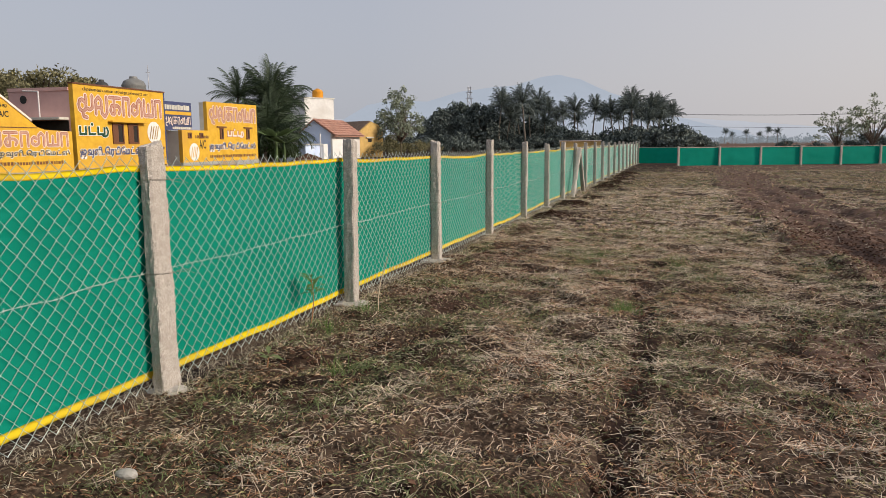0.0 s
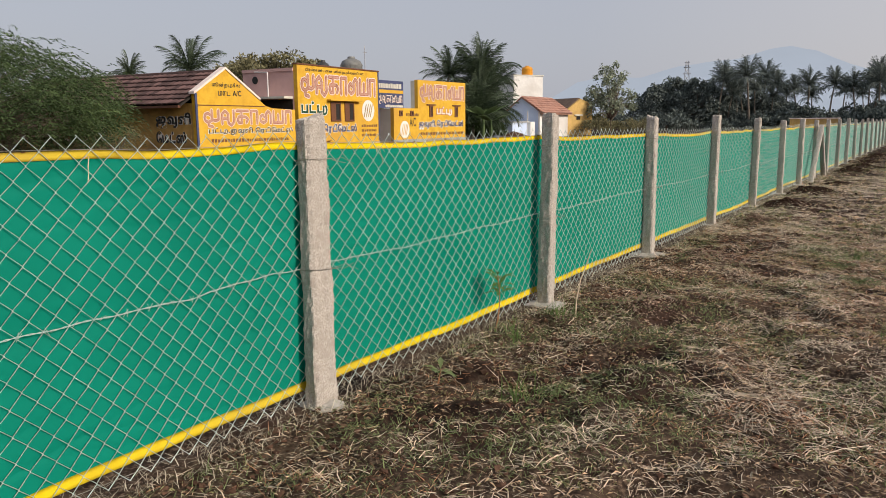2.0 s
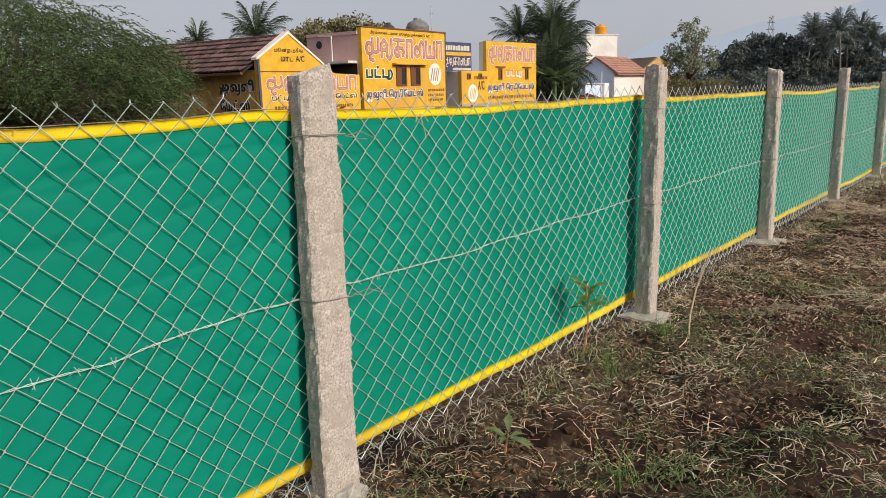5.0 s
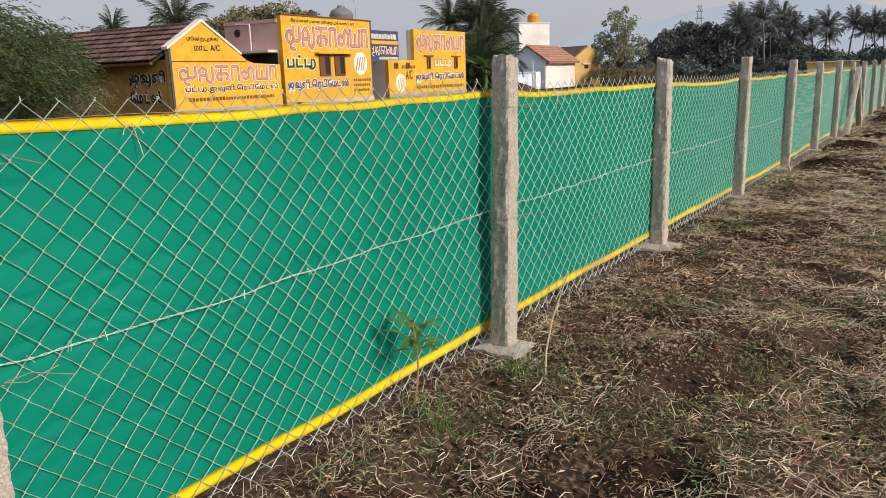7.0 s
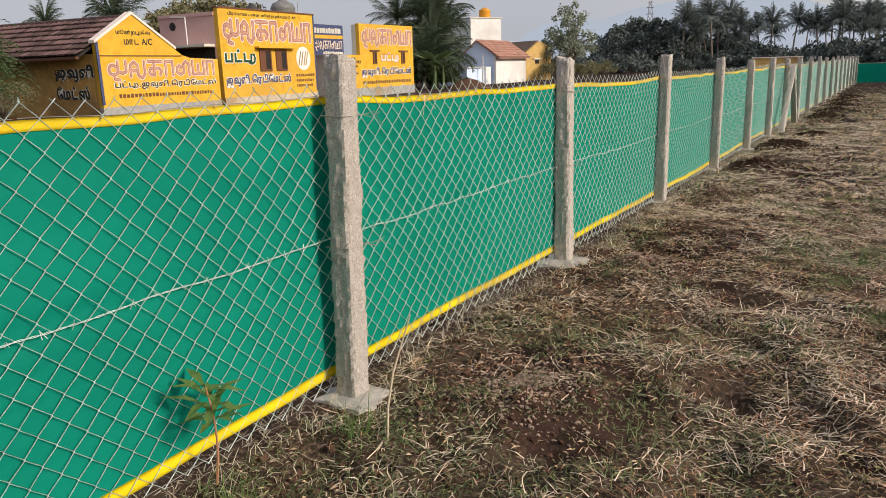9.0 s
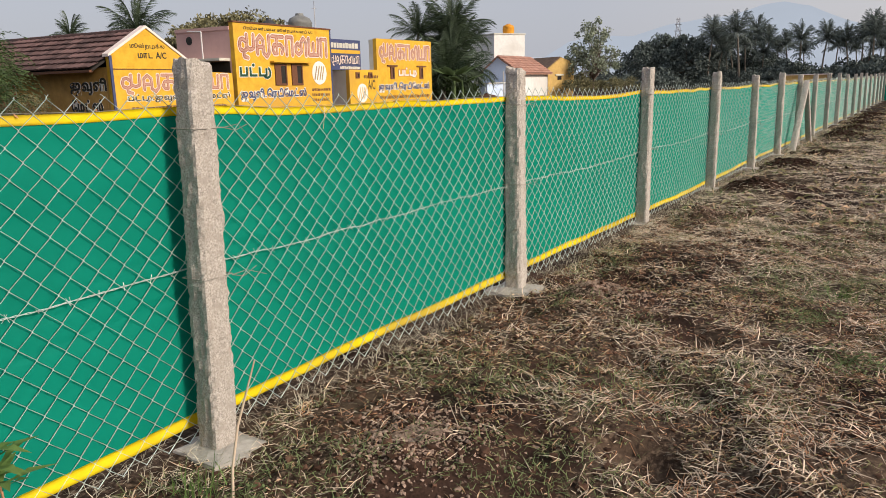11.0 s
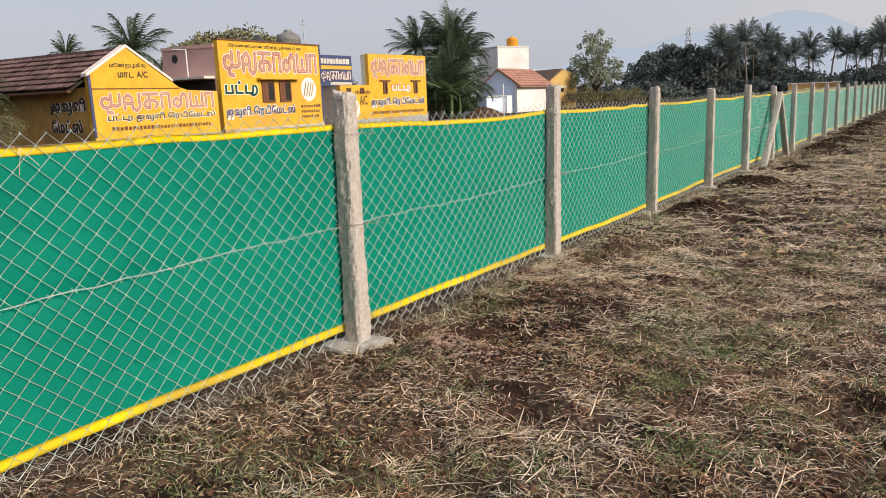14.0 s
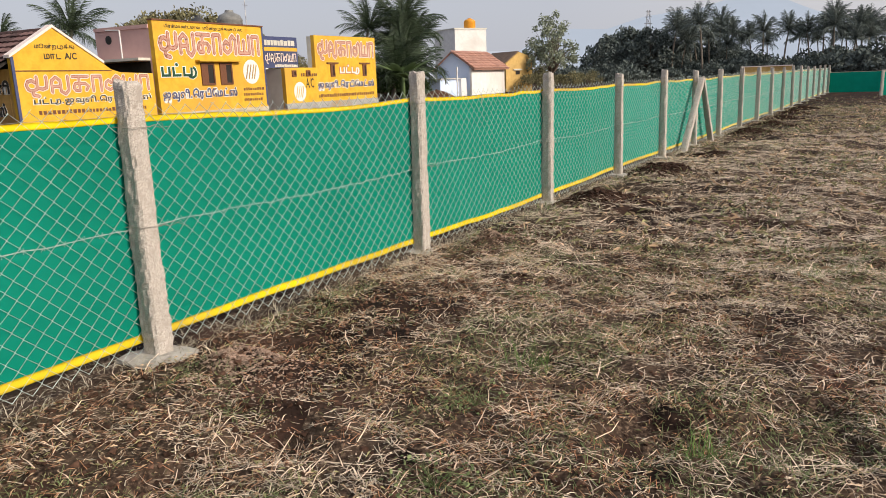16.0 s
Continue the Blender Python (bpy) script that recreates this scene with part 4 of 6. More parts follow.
lx, ly = A0.x + ls * U.x - 0.1 * N.x, A0.y + ls * U.y - 0.1 * N.y
lz = hem_top(ls) + lr.uniform(-.006, .01, 130)
la, lb = lr.uniform(0, 6.28, 130), lr.uniform(.008, .022, 130)
ld = np.stack([np.cos(la), np.sin(la) * .4, np.sin(la * 3) * .5], -1) * lb[:, None]
le = np.stack([np.sin(la) * .4, np.cos(la), np.cos(la * 2) * .6], -1) * (lb * .4)[:, None]
lp = np.stack([lx, ly, lz], -1)
tagged(new("caught_leaves", mesh_np("caught_leaves", np.stack([lp - ld, lp + le, lp + ld, lp - le], 1).reshape(-1, 3), np.arange(520).reshape(-1, 4), M_STRAW_RED)),
       "dry brown leaf bits caught on the net's top hem", "leaf litter", kind="stuff")


# ---- far fences closing the field ----
def plain_fence(origin, along, count, step, top, label, group, net_front):
    out = Vector((along.y, -along.x, 0))
    m = basis(origin, along, out)
    for i in range(count + 1):
        p = new("fence_post", bm_mesh("fence_post", stone_shaft("p", 0.13, 0.12, top + 0.05, 300 + i, 10), M_STONE))
        p.matrix_world = m @ pose(i * step, 0, 0)
        tagged(p, "stone post of the far cross fence", "fence post", group)
    n = thing("shade_net", m, label, "shade net")
    L = count * step
    y0 = -0.085 if net_front else 0.085
    xs = np.arange(0, L + 0.01, 0.2)
    hs = np.linspace(0, 1, 10)
    X, H = np.meshgrid(xs, hs, indexing="ij")
    Yv = y0 + 0.05 * (fbm(X * 1.2, H * 3, 3, 9) - 0.5)
    a, b = X.shape
    i = np.arange(a - 1)[:, None] * b + np.arange(b - 1)[None]
    f = np.stack([i, i + b, i + b + 1, i + 1], -1).reshape(-1, 4)
    part("cloth", mesh_np("cloth", np.stack([X, Yv, 0.02 + H * (top - 0.02)], -1).reshape(-1, 3), f, M_NET, True), M_NET, n)
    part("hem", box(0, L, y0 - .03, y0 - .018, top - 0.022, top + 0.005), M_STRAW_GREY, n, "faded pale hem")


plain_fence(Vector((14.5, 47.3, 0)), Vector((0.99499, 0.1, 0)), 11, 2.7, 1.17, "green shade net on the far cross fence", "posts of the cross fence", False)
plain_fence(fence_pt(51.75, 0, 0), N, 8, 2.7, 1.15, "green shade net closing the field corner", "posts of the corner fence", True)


# ---- painted shop buildings behind the fence ----
TAILS = {  # strokes that join the vowel sign to its letter, in letter heights
    "டு": ("ட", [[(0.5, 0.0), (0.62, -0.1), (0.82, -0.12), (1.02, -0.02), (1.1, 0.22), (1.02, 0.46), (0.88, 0.55)], [(0.74, 0.55), (0.74, 0.28), (0.72, 0.0)]], 1.24),
    "வு": ("வ", [[(0.91, 0.1), (0.92, -0.12), (0.82, -0.25), (0.62, -0.24)]], 1.06),
    "கு": ("க", [[(0.7, 0.0), (0.95, 0.05), (1.02, 0.3), (0.95, 0.52), (0.8, 0.5)]], 1.14),
}


def glyph_verts(text, bold):
    c = bpy.data.curves.new("glyph", "FONT")
    c.body, c.size, c.extrude, c.offset, c.resolution_u = text, 1.0, 0.01, bold, 3
    tmp = bpy.data.objects.new("glyph", c)
    scene.collection.objects.link(tmp)
    me = bpy.data.meshes.new_from_object(tmp.evaluated_get(bpy.context.evaluated_depsgraph_get()))
    bpy.data.objects.remove(tmp)
    v, f = [p.co.copy() for p in me.vertices], [tuple(p.vertices) for p in me.polygons]
    bpy.data.meshes.remove(me)
    return v, f


def lettering(tokens, x, z, height, width, y, material, parent, name="painted_letter", bold=0.0, label=""):
    """Painted words, standing on a wall that faces -y, from x and the baseline z, scaled to the width. tokens: letters with their signs, in the order drawn."""
    letters, pen = [], 0.0
    for tok in tokens.split("|"):
        base, strokes, adv = TAILS.get(tok, (tok, (), 0))
        v, f = glyph_verts(base, bold)
        if not v:
            pen += 0.4
            continue
        verts, faces = [Vector((p.x + pen, p.y, p.z)) for p in v], list(f)
        for stroke in strokes:
            hw = 0.045 + bold
            pts = [Vector((a, b, 0)) for a, b in stroke]
            off = len(verts)
            for k, p in enumerate(pts):
                d = (pts[min(k + 1, len(pts) - 1)] - pts[max(k - 1, 0)]).normalized()
                q = Vector((-d.y, d.x, 0)) * hw
                verts += [p + q + Vector((pen, 0, .01)), p - q + Vector((pen, 0, .01))]
            faces += [(off + 2 * k, off + 2 * k + 1, off + 2 * k + 3, off + 2 * k + 2) for k in range(len(pts) - 1)]
        letters.append((verts, faces))
        pen += adv or max(p.x for p in v) + 0.1
    xs, ys = [v.x for vs, _ in letters for v in vs], [v.y for vs, _ in letters for v in vs]
    kx, kz = width / (max(xs) - min(xs)), height / (max(ys) - min(ys))
    x_min, y_min = min(xs), min(ys)
    made = []
    for verts, faces in letters:
        me = bpy.data.meshes.new(name)
        me.from_pydata([((v.x - x_min) * kx + x, y - v.z * 0.4, (v.y - y_min) * kz + z) for v in verts], [], faces)
        me.materials.append(material)
        made.append(part(name, me, material, parent, label))
    return made


def bars(x, z, height, width, count, y, material, parent, seed, name="painted_bar", gap=0.22):
    """A row of plain blocks where the wording is a name or cannot be read."""
    r = random.Random(seed)
    ws = [r.uniform(0.7, 1.4) for _ in range(count)]
    k = width / (sum(ws) + gap * (count - 1))
    for w in ws:
        part(name, box(x, x + w * k, y - 0.004, y + 0.004, z, z + height * r.uniform(0.8, 1.0)), material, parent)
        x += (w + gap) * k


# plain bent bands that stand for painted names: polylines in a unit box
BANDS = [
    (1.15, [[(0.42, 0.62), (0.3, 0.74), (0.12, 0.68), (0.04, 0.45), (0.1, 0.2), (0.3, 0.1), (0.5, 0.22), (0.52, 0.6), (0.52, 0.95)], [(0.52, 0.3), (0.75, 0.2), (0.95, 0.3), (0.96, 0.95)], [(0.3, 0.1), (0.32, -0.16), (0.55, -0.22)]]),
    (1.0, [[(0.05, 0.0), (0.05, 0.7), (0.3, 0.92), (0.52, 0.7), (0.52, 0.05), (0.75, -0.14), (0.96, 0.1), (0.96, 0.95)], [(0.05, 0.35), (0.52, 0.35)]]),
    (1.0, [[(0.05, 0.95), (0.95, 0.95)], [(0.42, 0.95), (0.42, 0.05), (0.2, 0.05), (0.08, 0.25), (0.2, 0.5), (0.75, 0.5), (0.94, 0.3), (0.8, 0.08)]]),
    (0.6, [[(0.08, 0.0), (0.08, 0.95), (0.9, 0.95), (0.9, 0.0)]]),
    (1.0, [[(0.4, 0.5), (0.25, 0.66), (0.06, 0.5), (0.06, 0.2), (0.3, 0.04), (0.56, 0.2), (0.56, 0.75), (0.76, 0.95), (0.95, 0.75), (0.95, 0.0)]]),
    (0.95, [[(0.06, 0.95), (0.06, 0.04), (0.94, 0.04), (0.94, 0.95)], [(0.5, 0.04), (0.5, 0.7)]]),
    (0.6, [[(0.08, 0.0), (0.08, 0.95), (0.9, 0.95), (0.9, 0.0)]]),
]


def band_mesh(lines, half, y):
    """Flat bands of even width along polylines, with round joints."""
    bm = bmesh.new()
    for pts in lines:
        for a, b in zip(pts, pts[1:]):
            d = Vector((b[0] - a[0], b[1] - a[1]))
            q = Vector((-d.y, d.x)).normalized() * half
            bm.faces.new([bm.verts.new((px, y, pz)) for px, pz in ((a[0] + q.x, a[1] + q.y), (a[0] - q.x, a[1] - q.y), (b[0] - q.x, b[1] - q.y), (b[0] + q.x, b[1] + q.y))])
        for a in pts:
            bm.faces.new([bm.verts.new((a[0] + half * math.cos(k * math.pi / 4), y, a[1] + half * math.sin(k * math.pi / 4))) for k in range(8)])
    for f in bm.faces:
        f.normal_update()
        if f.normal.y > 0:
            f.normal_flip()
    return bm


def name_blocks(x, z, height, width, y, parent, outline=M_MAROON, fill=M_SIGNFILL, halo=M_SIGNPINK):
    """A shop name as plain bent bands: a pale halo, a dark outline and a peach filling."""
    gap = 0.17
    k = width / (sum(w for w, _ in BANDS) + gap * (len(BANDS) - 1))
    for w, lines in BANDS:
        real = [[(x + px * w * k, z + pz * height) for px, pz in line] for line in lines]
        for mtl, half, nm, yy in ((halo, 0.155, "band_halo", y), (outline, 0.098, "band_outline", y - 0.006), (fill, 0.062, "band", y - 0.012)):
            me = bpy.data.meshes.new(nm)
            bm = band_mesh(real, half * height, yy)
            bm.to_mesh(me)
            bm.free()
            me.materials.append(mtl)
            part(nm, me, mtl, parent)
        x += (w + gap) * k


def disc_mark(x, z, radius, y, parent):
    bm = bmesh.new()
    bmesh.ops.create_cone(bm, cap_ends=True, segments=28, radius1=radius, radius2=radius, depth=0.01, matrix=Matrix.Translation((x, y, z)) @ pose(0, 0, 0, 90))
    part("round_mark", bm, M_SIGNWHITE, parent, "round white painted mark")
    q = radius
    lines = [[(x + (k - .25) * q, z - .55 * q), (x + (k + .1) * q, z + .55 * q)] for k in (-.45, -.1, .25, .55)]
    me = bpy.data.meshes.new("mark_band")
    bm = band_mesh(lines, 0.07 * q, y - 0.012)
    bm.to_mesh(me)
    bm.free()
    me.materials.append(M_OCHRE)
    part("mark_band", me, M_OCHRE, parent)


def window(x0, x1, z0, z1, y, parent, bars_on=True):
    """A wooden window standing a little proud of the wall, with a dark pane behind vertical rods."""
    w = part("window", box(x0, x1, y - 0.01, y + 0.02, z0, z1), M_DARK, parent, "dark barred window")
    bm = bmesh.new()
    t = 0.09
    add_box(bm, x0 - t / 2, x0 + t / 2, y - 0.05, y + .01, z0, z1)
    add_box(bm, x1 - t / 2, x1 + t / 2, y - 0.05, y + .01, z0, z1)
    add_box(bm, x0 + t / 2, x1 - t / 2, y - 0.048, y + .01, z1 - t, z1)
    add_box(bm, x0 + t / 2, x1 - t / 2, y - 0.048, y + .01, z0, z0 + t)
    part("window_frame", bm, M_WOOD, w, "reddish brown wooden frame")
    part("shutter", box(x0 + t / 2, x0 + (x1 - x0) * 0.5, y - 0.035, y - .012, z0 + t, z1 - t), M_WOOD, w)


def tile_slope(parent, x0, x1, eave, ridge, material, nx, ny, flip=1):
    """Rows of tiles from eave (y, z) up to ridge (y, z), each tile its own object on shared mesh data."""
    d = Vector((0, ridge[0] - eave[0], ridge[1] - eave[1]))
    L = d.length
    tw, tl = (x1 - x0) / nx, L / ny
    bm = bmesh.new()
    sec = [(-.5, 0), (-.25, .03), (0, .036), (.25, .03), (.5, 0.0)]
    a = [bm.verts.new((sx * tw * 1.02, 0, sz + .06)) for sx, sz in sec]
    b = [bm.verts.new((sx * tw * 1.02, tl * 1.12, sz - .005)) for sx, sz in sec]
    c = [bm.verts.new((sx * tw * 1.02, 0, sz)) for sx, sz in sec]
    for i in range(4):
        bm.faces.new((a[i], a[i + 1], b[i + 1], b[i]))
        bm.faces.new((c[i], c[i + 1], a[i + 1], a[i]))
    me = bm_mesh("roof_tile", bm, material)
    along = d.normalized()
    up = Vector((1, 0, 0)).cross(along)
    if up.z < 0:
        up = -up
    side = along.cross(up)
    r = random.Random(nx * 31 + ny)
    for j in range(ny):
        for i in range(nx):
            o = new("roof_tile", me)
            o.parent = parent
            p = Vector((x0 + (i + .5) * tw, eave[0], eave[1])) + along * (j * tl) + up * r.uniform(0, .015)
            rot = Matrix((side, along, up)).transposed().to_4x4()
            o.matrix_basis = Matrix.Translation(p) @ rot @ pose(0, 0, 0, r.uniform(-1, 1), 0, r.uniform(-1.2, 1.2))


def tank(name, m, radius, height, material, label):
    """A ribbed water tank with a domed top and a lid."""
    t = thing(name, m, label, "water tank")
    bm = bmesh.new()
    prof = [(radius * .97, 0), (radius, .05 * height), (radius * .95, .22 * height), (radius, .26 * height), (radius * .95, .44 * height), (radius, .48 * height),
            (radius * .95, .64 * height), (radius, .68 * height), (radius * .8, .84 * height), (radius * .35, .93 * height), (0.001, .95 * height)]
    n = 24
    rings = [[bm.verts.new((q * math.cos(2 * math.pi * j / n), q * math.sin(2 * math.pi * j / n), z)) for j in range(n)] for q, z in prof]
    for a, b in zip(rings, rings[1:]):
        for j in range(n):
            bm.faces.new((a[j], a[(j + 1) % n], b[(j + 1) % n], b[j]))
    part("body", bm, material, t, smooth=True)
    bm = bmesh.new()
    add_bar(bm, (0, 0, .92 * height), (0, 0, height), radius * .36, radius * .3, 20)
    part("lid", bm, material, t)
    return t


SHOP = basis(F0, V, W)

# shop with a gabled front
gable = thing("gabled_shop", SHOP, "yellow painted gabled shop covered in advertising, tiled roof", "building")
out = [(-4.1, 0), (2.5, 0), (2.5, 2.28), (0.75, 2.34), (0.3, 2.46), (-0.1, 2.72), (-2.25, 4.06), (-4.1, 2.95)]
part("front_wall", prism(out, 0, 0.25), M_YELLOW, gable, "bright yellow painted front")
part("plinth", box(-4.15, 2.5, -0.03, 0.2, 0, 0.4), M_PLINTH, gable, "blue grey plinth")
for a, b in (((-4.2, 2.9), (-2.25, 4.07)), ((-2.25, 4.07), (-0.05, 2.70))):
    bm = prism([a, b, (b[0], b[1] + 0.11), (a[0], a[1] + 0.11)], -0.05, 0.3)
    part("coping", bm, M_SIGNPINK, gable, "pale pink gable coping")
part("corner_band", box(-4.14, -4.02, -0.02, 0.02, 0.5, 2.95), M_SIGNBLUE, gable)
part("rail_line", box(-4.0, 0.3, -0.02, 0.01, 2.4, 2.44), M_WOOD, gable)
# side wall paint holds both its stains and the eave's shade
part("side_wall", box(-4.1, -3.88, 0.25, 13.5, 0, 2.5), M_YELLOW_STAIN_SHADE, gable, "stained shaded yellow side wall with black lettering")
part("back_wall", box(-3.88, -0.3, 13.3, 13.5, 0, 2.7), M_YELLOW_STAIN_SHADE, gable)
part("inner_wall", box(-0.5, -0.3, 0.25, 13.3, 0, 2.6), M_YELLOW_STAIN_SHADE, gable)
bm = prism([(-4.75, 2.42), (-2.25, 3.92), (-0.2, 2.62), (-0.2, 2.5), (-2.25, 3.8), (-4.75, 2.32)], 0.3, 14.2)
part("roof_deck", bm, M_DARK, gable)
name_blocks(-3.7, 1.6, 0.62, 5.9, -0.008, gable)
lettering("ப|ட்|டு|.|ஜ|வு|ளி|.|ெர|டி|ேம|ட்|ஸ்", -3.45, 1.06, 0.36, 5.7, -0.008, M_INK, gable, bold=0.03)
lettering("ப|ட்|டு|.|ஜ|வு|ளி|.|ெர|டி|ேம|ட்|ஸ்", -3.49, 1.03, 0.42, 5.78, -0.003, M_SIGNWHITE, gable, bold=0.075)
lettering("மூ|ன்|ற|டு|க்|கு", -3.1, 3.2, 0.26, 1.75, -0.008, M_INK, gable, bold=0.02)
lettering("மா|ட|  |A/C", -2.75, 2.86, 0.26, 1.45, -0.008, M_INK, gable, bold=0.02)
bars(-3.3, 0.74, 0.16, 5.2, 30, -0.006, M_WOOD, gable, 5, gap=0.5)
# roof tiles on the slope that faces the field's near end
roof = part("roof", prism([(-4.85, 2.4), (-4.7, 2.4), (-4.7, 2.3), (-4.85, 2.3)], 0.3, 14.2), M_WOOD, gable)
slope = part("roof_slope", bmesh.new(), M_TILE, gable)
slope.matrix_basis = pose(0, 0, 0, 0, 0, 90) @ Matrix.Diagonal((1, 1, 1, 1))
# local frame of the slope: x runs back along the ridge, y runs from +x of the shop towards -x
tile_slope(slope, 0.25, 14.2, (4.85, 2.43), (2.25, 3.98), M_TILE, 40, 7)
bm = bmesh.new()
for k in range(34):
    add_bar(bm, (-2.25, 0.3 + k * 0.41, 3.98), (-2.25, 0.3 + k * 0.41 + 0.44, 4.0), 0.11, 0.09, 8)
part("ridge_tiles", bm, M_TILE, gable)
side_sign = part("side_sign", box(-4.112, -4.1, 0.4, 5.6, 0.6, 2.2), M_YELLOW_STAIN_SHADE, gable)
for txt, z, h, y0, w in (("ஜ|வு|ளி", 1.4, 0.7, 0.35, 2.3), ("ேம|ட்|ஸ்", 0.72, 0.55, 0.7, 2.0)):
    for mtl, b, dx in ((M_SIGNWHITE, 0.09, 0.0), (M_INK, 0.045, 0.006)):
        for o in lettering(txt, -(y0 + w), z, h, w, 0, mtl, gable, bold=b):
            o.matrix_basis = Matrix.Translation((-4.116 - dx, 0, 0)) @ pose(0, 0, 0, 0, 0, -90)

for k, (y0, w) in enumerate(((6.4, .55), (7.1, .7), (7.95, .5), (8.6, .75), (9.5, .6))):
    part("painted_bar", box(-4.124, -4.118, y0 - .06, y0 + w + .06, 0.82, 1.98), M_SIGNPINK, gable)
    part("painted_bar", box(-4.132, -4.126, y0, y0 + w, 0.88, 1.92), M_MAROON, gable)

# taller shop with two windows
tall = thing("shop_house", SHOP, "yellow fronted flat roofed shop with pink side wall", "building")
part("front_wall", box(2.72, 10.12, -0.05, 0.2, 0, 4.6), M_YELLOW, tall, "bright yellow painted front")
part("plinth", box(2.72, 10.14, -0.08, 0.15, 0, 0.47), M_PLINTH_CREAM, tall)
part("coping", box(2.7, 10.16, -0.09, 0.24, 4.6, 4.67), M_WOOD, tall)
part("edge_band", box(10.04, 10.15, -0.065, 0.02, 0.55, 4.6), M_SIGNBLUE, tall)
part("side_wall", box(2.72, 2.95, 0.2, 3.75, 0, 4.4), M_PINK, tall, "faded pink plaster side wall")
part("far_wall", box(9.9, 10.12, 0.2, 3.75, 0, 4.4), M_PINK, tall)
part("back_wall", box(2.95, 9.9, 3.52, 3.75, 0, 4.4), M_PINK, tall)
part("roof", box(2.95, 9.9, 0.2, 3.52, 3.7, 3.85), M_GREY, tall)
part("sunshade", box(2.05, 2.72, 0.3, 3.7, 2.86, 2.98), M_GREY, tall, "grey concrete sunshade")
# near-black sheet over the pink wall, from the ground up to the sunshade
part("dark_sheet", box(2.69, 2.72, 0.3, 3.6, 0, 2.82), M_DARK, tall)
part("parapet_ledge", box(2.66, 2.72, 0.2, 3.75, 4.28, 4.44), M_PINK, tall)
bm = bmesh.new()
bmesh.ops.create_cone(bm, cap_ends=True, segments=20, radius1=.2, radius2=.2, depth=.02, matrix=Matrix.Translation((2.71, 2.87, 3.88)) @ pose(0, 0, 0, 0, 90))
part("round_vent", bm, M_INK, tall)
window(5.45, 6.25, 1.68, 2.74, -0.06, tall)
window(6.72, 7.5, 1.68, 2.74, -0.06, tall)
part("lintel", box(5.1, 8.1, -0.35, -0.05, 2.8, 2.88), M_YELLOW, tall)
name_blocks(3.0, 3.2, 0.92, 6.75, -0.058, tall)
lettering("பி|ர|ம்|மா|ண்|ட|மா|ன|  |மூ|ன்|ற|டு|க்|கு|மா|டி|  |A/C", 3.4, 4.26, 0.22, 5.2, -0.056, M_INK, tall, bold=0.02)
for txt, x, z, h, w, ink in (("ப|ட்|டு", 2.95, 2.0, 0.74, 2.2, M_GREENINK), ("ஜ|வு|ளி|.|ெர|டி|ேம|ட்|ஸ்", 2.9, 0.95, 0.6, 4.9, M_SIGNBLUE)):
    lettering(txt, x, z, h, w, -0.058, ink, tall, bold=0.045)
    lettering(txt, x - .04, z - .03, h + .06, w + .08, -0.053, M_SIGNWHITE, tall, bold=0.1)
disc_mark(9.0, 2.3, 0.62, -0.057, tall)
for k in range(3):
    bars(8.3, 1.35 - k * 0.27, 0.15, 1.6 - 0.1 * k, 9, -0.054, M_WOOD, tall, 30 + k, gap=0.5)

# low shop with a stepped front and a board on its roof
low = thing("corner_shop", SHOP, "yellow painted shop with stepped front and grey side", "building")
out = [(11.75, 0), (21.3, 0), (21.3, 4.4), (14.65, 4.35), (14.65, 2.5), (11.75, 2.5)]
part("front_wall", prism(out, -0.05, 0.2), M_YELLOW, low, "bright yellow painted front")
part("stair_head", box(13.2, 14.6, 3.5, 5.5, 2.46, 4.45), M_WHITE, low, "small white stair head")
part("plinth", box(11.7, 21.35, -0.09, 0.1, 0, 0.52), M_PLINTH, low)
part("side_wall", box(11.75, 11.95, 0.2, 8, 0, 2.46), M_GREY, low, "pale grey plaster side wall")
part("far_wall", box(21.1, 21.3, 0.2, 8, 0, 2.4), M_GREY, low)
part("upper_wall", box(14.65, 14.85, 0.2, 0.5, 2.46, 4.3), M_GREY, low)
part("roof", box(11.95, 21.1, 0.2, 8, 2.35, 2.46), M_GREY, low)
name_blocks(14.95, 3.2, 0.86, 6.1, -0.058, low)
for txt, x, z, h, w, ink in (("ப|ட்|டு", 17.1, 2.05, 0.62, 2.2, M_SIGNPINK), ("ஜ|வு|ளி|.|ெர|டி|ேம|ட்|ஸ்", 14.75, 1.15, 0.6, 6.2, M_SIGNBLUE)):
    lettering(txt, x, z, h, w, -0.06, ink, low, bold=0.045)
    lettering(txt, x - .04, z - .03, h + .06, w + .08, -0.054, M_SIGNWHITE if ink == M_SIGNBLUE else M_MAROON, low, bold=0.1)
for x in (15.75, 19.3):
    part("ledge", box(x, x + 1.15, -0.14, -0.05, 2.72, 2.8), M_WOOD, low)
    window(x + 0.4, x + 0.75, 1.95, 2.7, -0.055, low)
lettering("A/C", 13.6, 1.35, 0.55, 0.75, -0.056, M_INK, low, bold=0.01)
bars(13.2, 2.0, 0.2, 1.5, 9, -0.054, M_WOOD, low, 41, gap=0.5)
bars(14.8, 0.75, 0.2, 6.1, 28, -0.054, M_WOOD, low, 43, gap=0.5)
disc_mark(13.0, 1.15, 0.55, -0.056, low)
for x in (12.4, 13.7):
    window(x, x + 0.3, 2.0, 2.35, -0.055, low)
board = thing("roof_board", SHOP, "blue grey hoarding with white lettering blocks above the shop", "sign board")
part("panel", box(10.55, 13.6, 0.4, 0.5, 2.5, 4.2), M_SIGNBLUE, board)
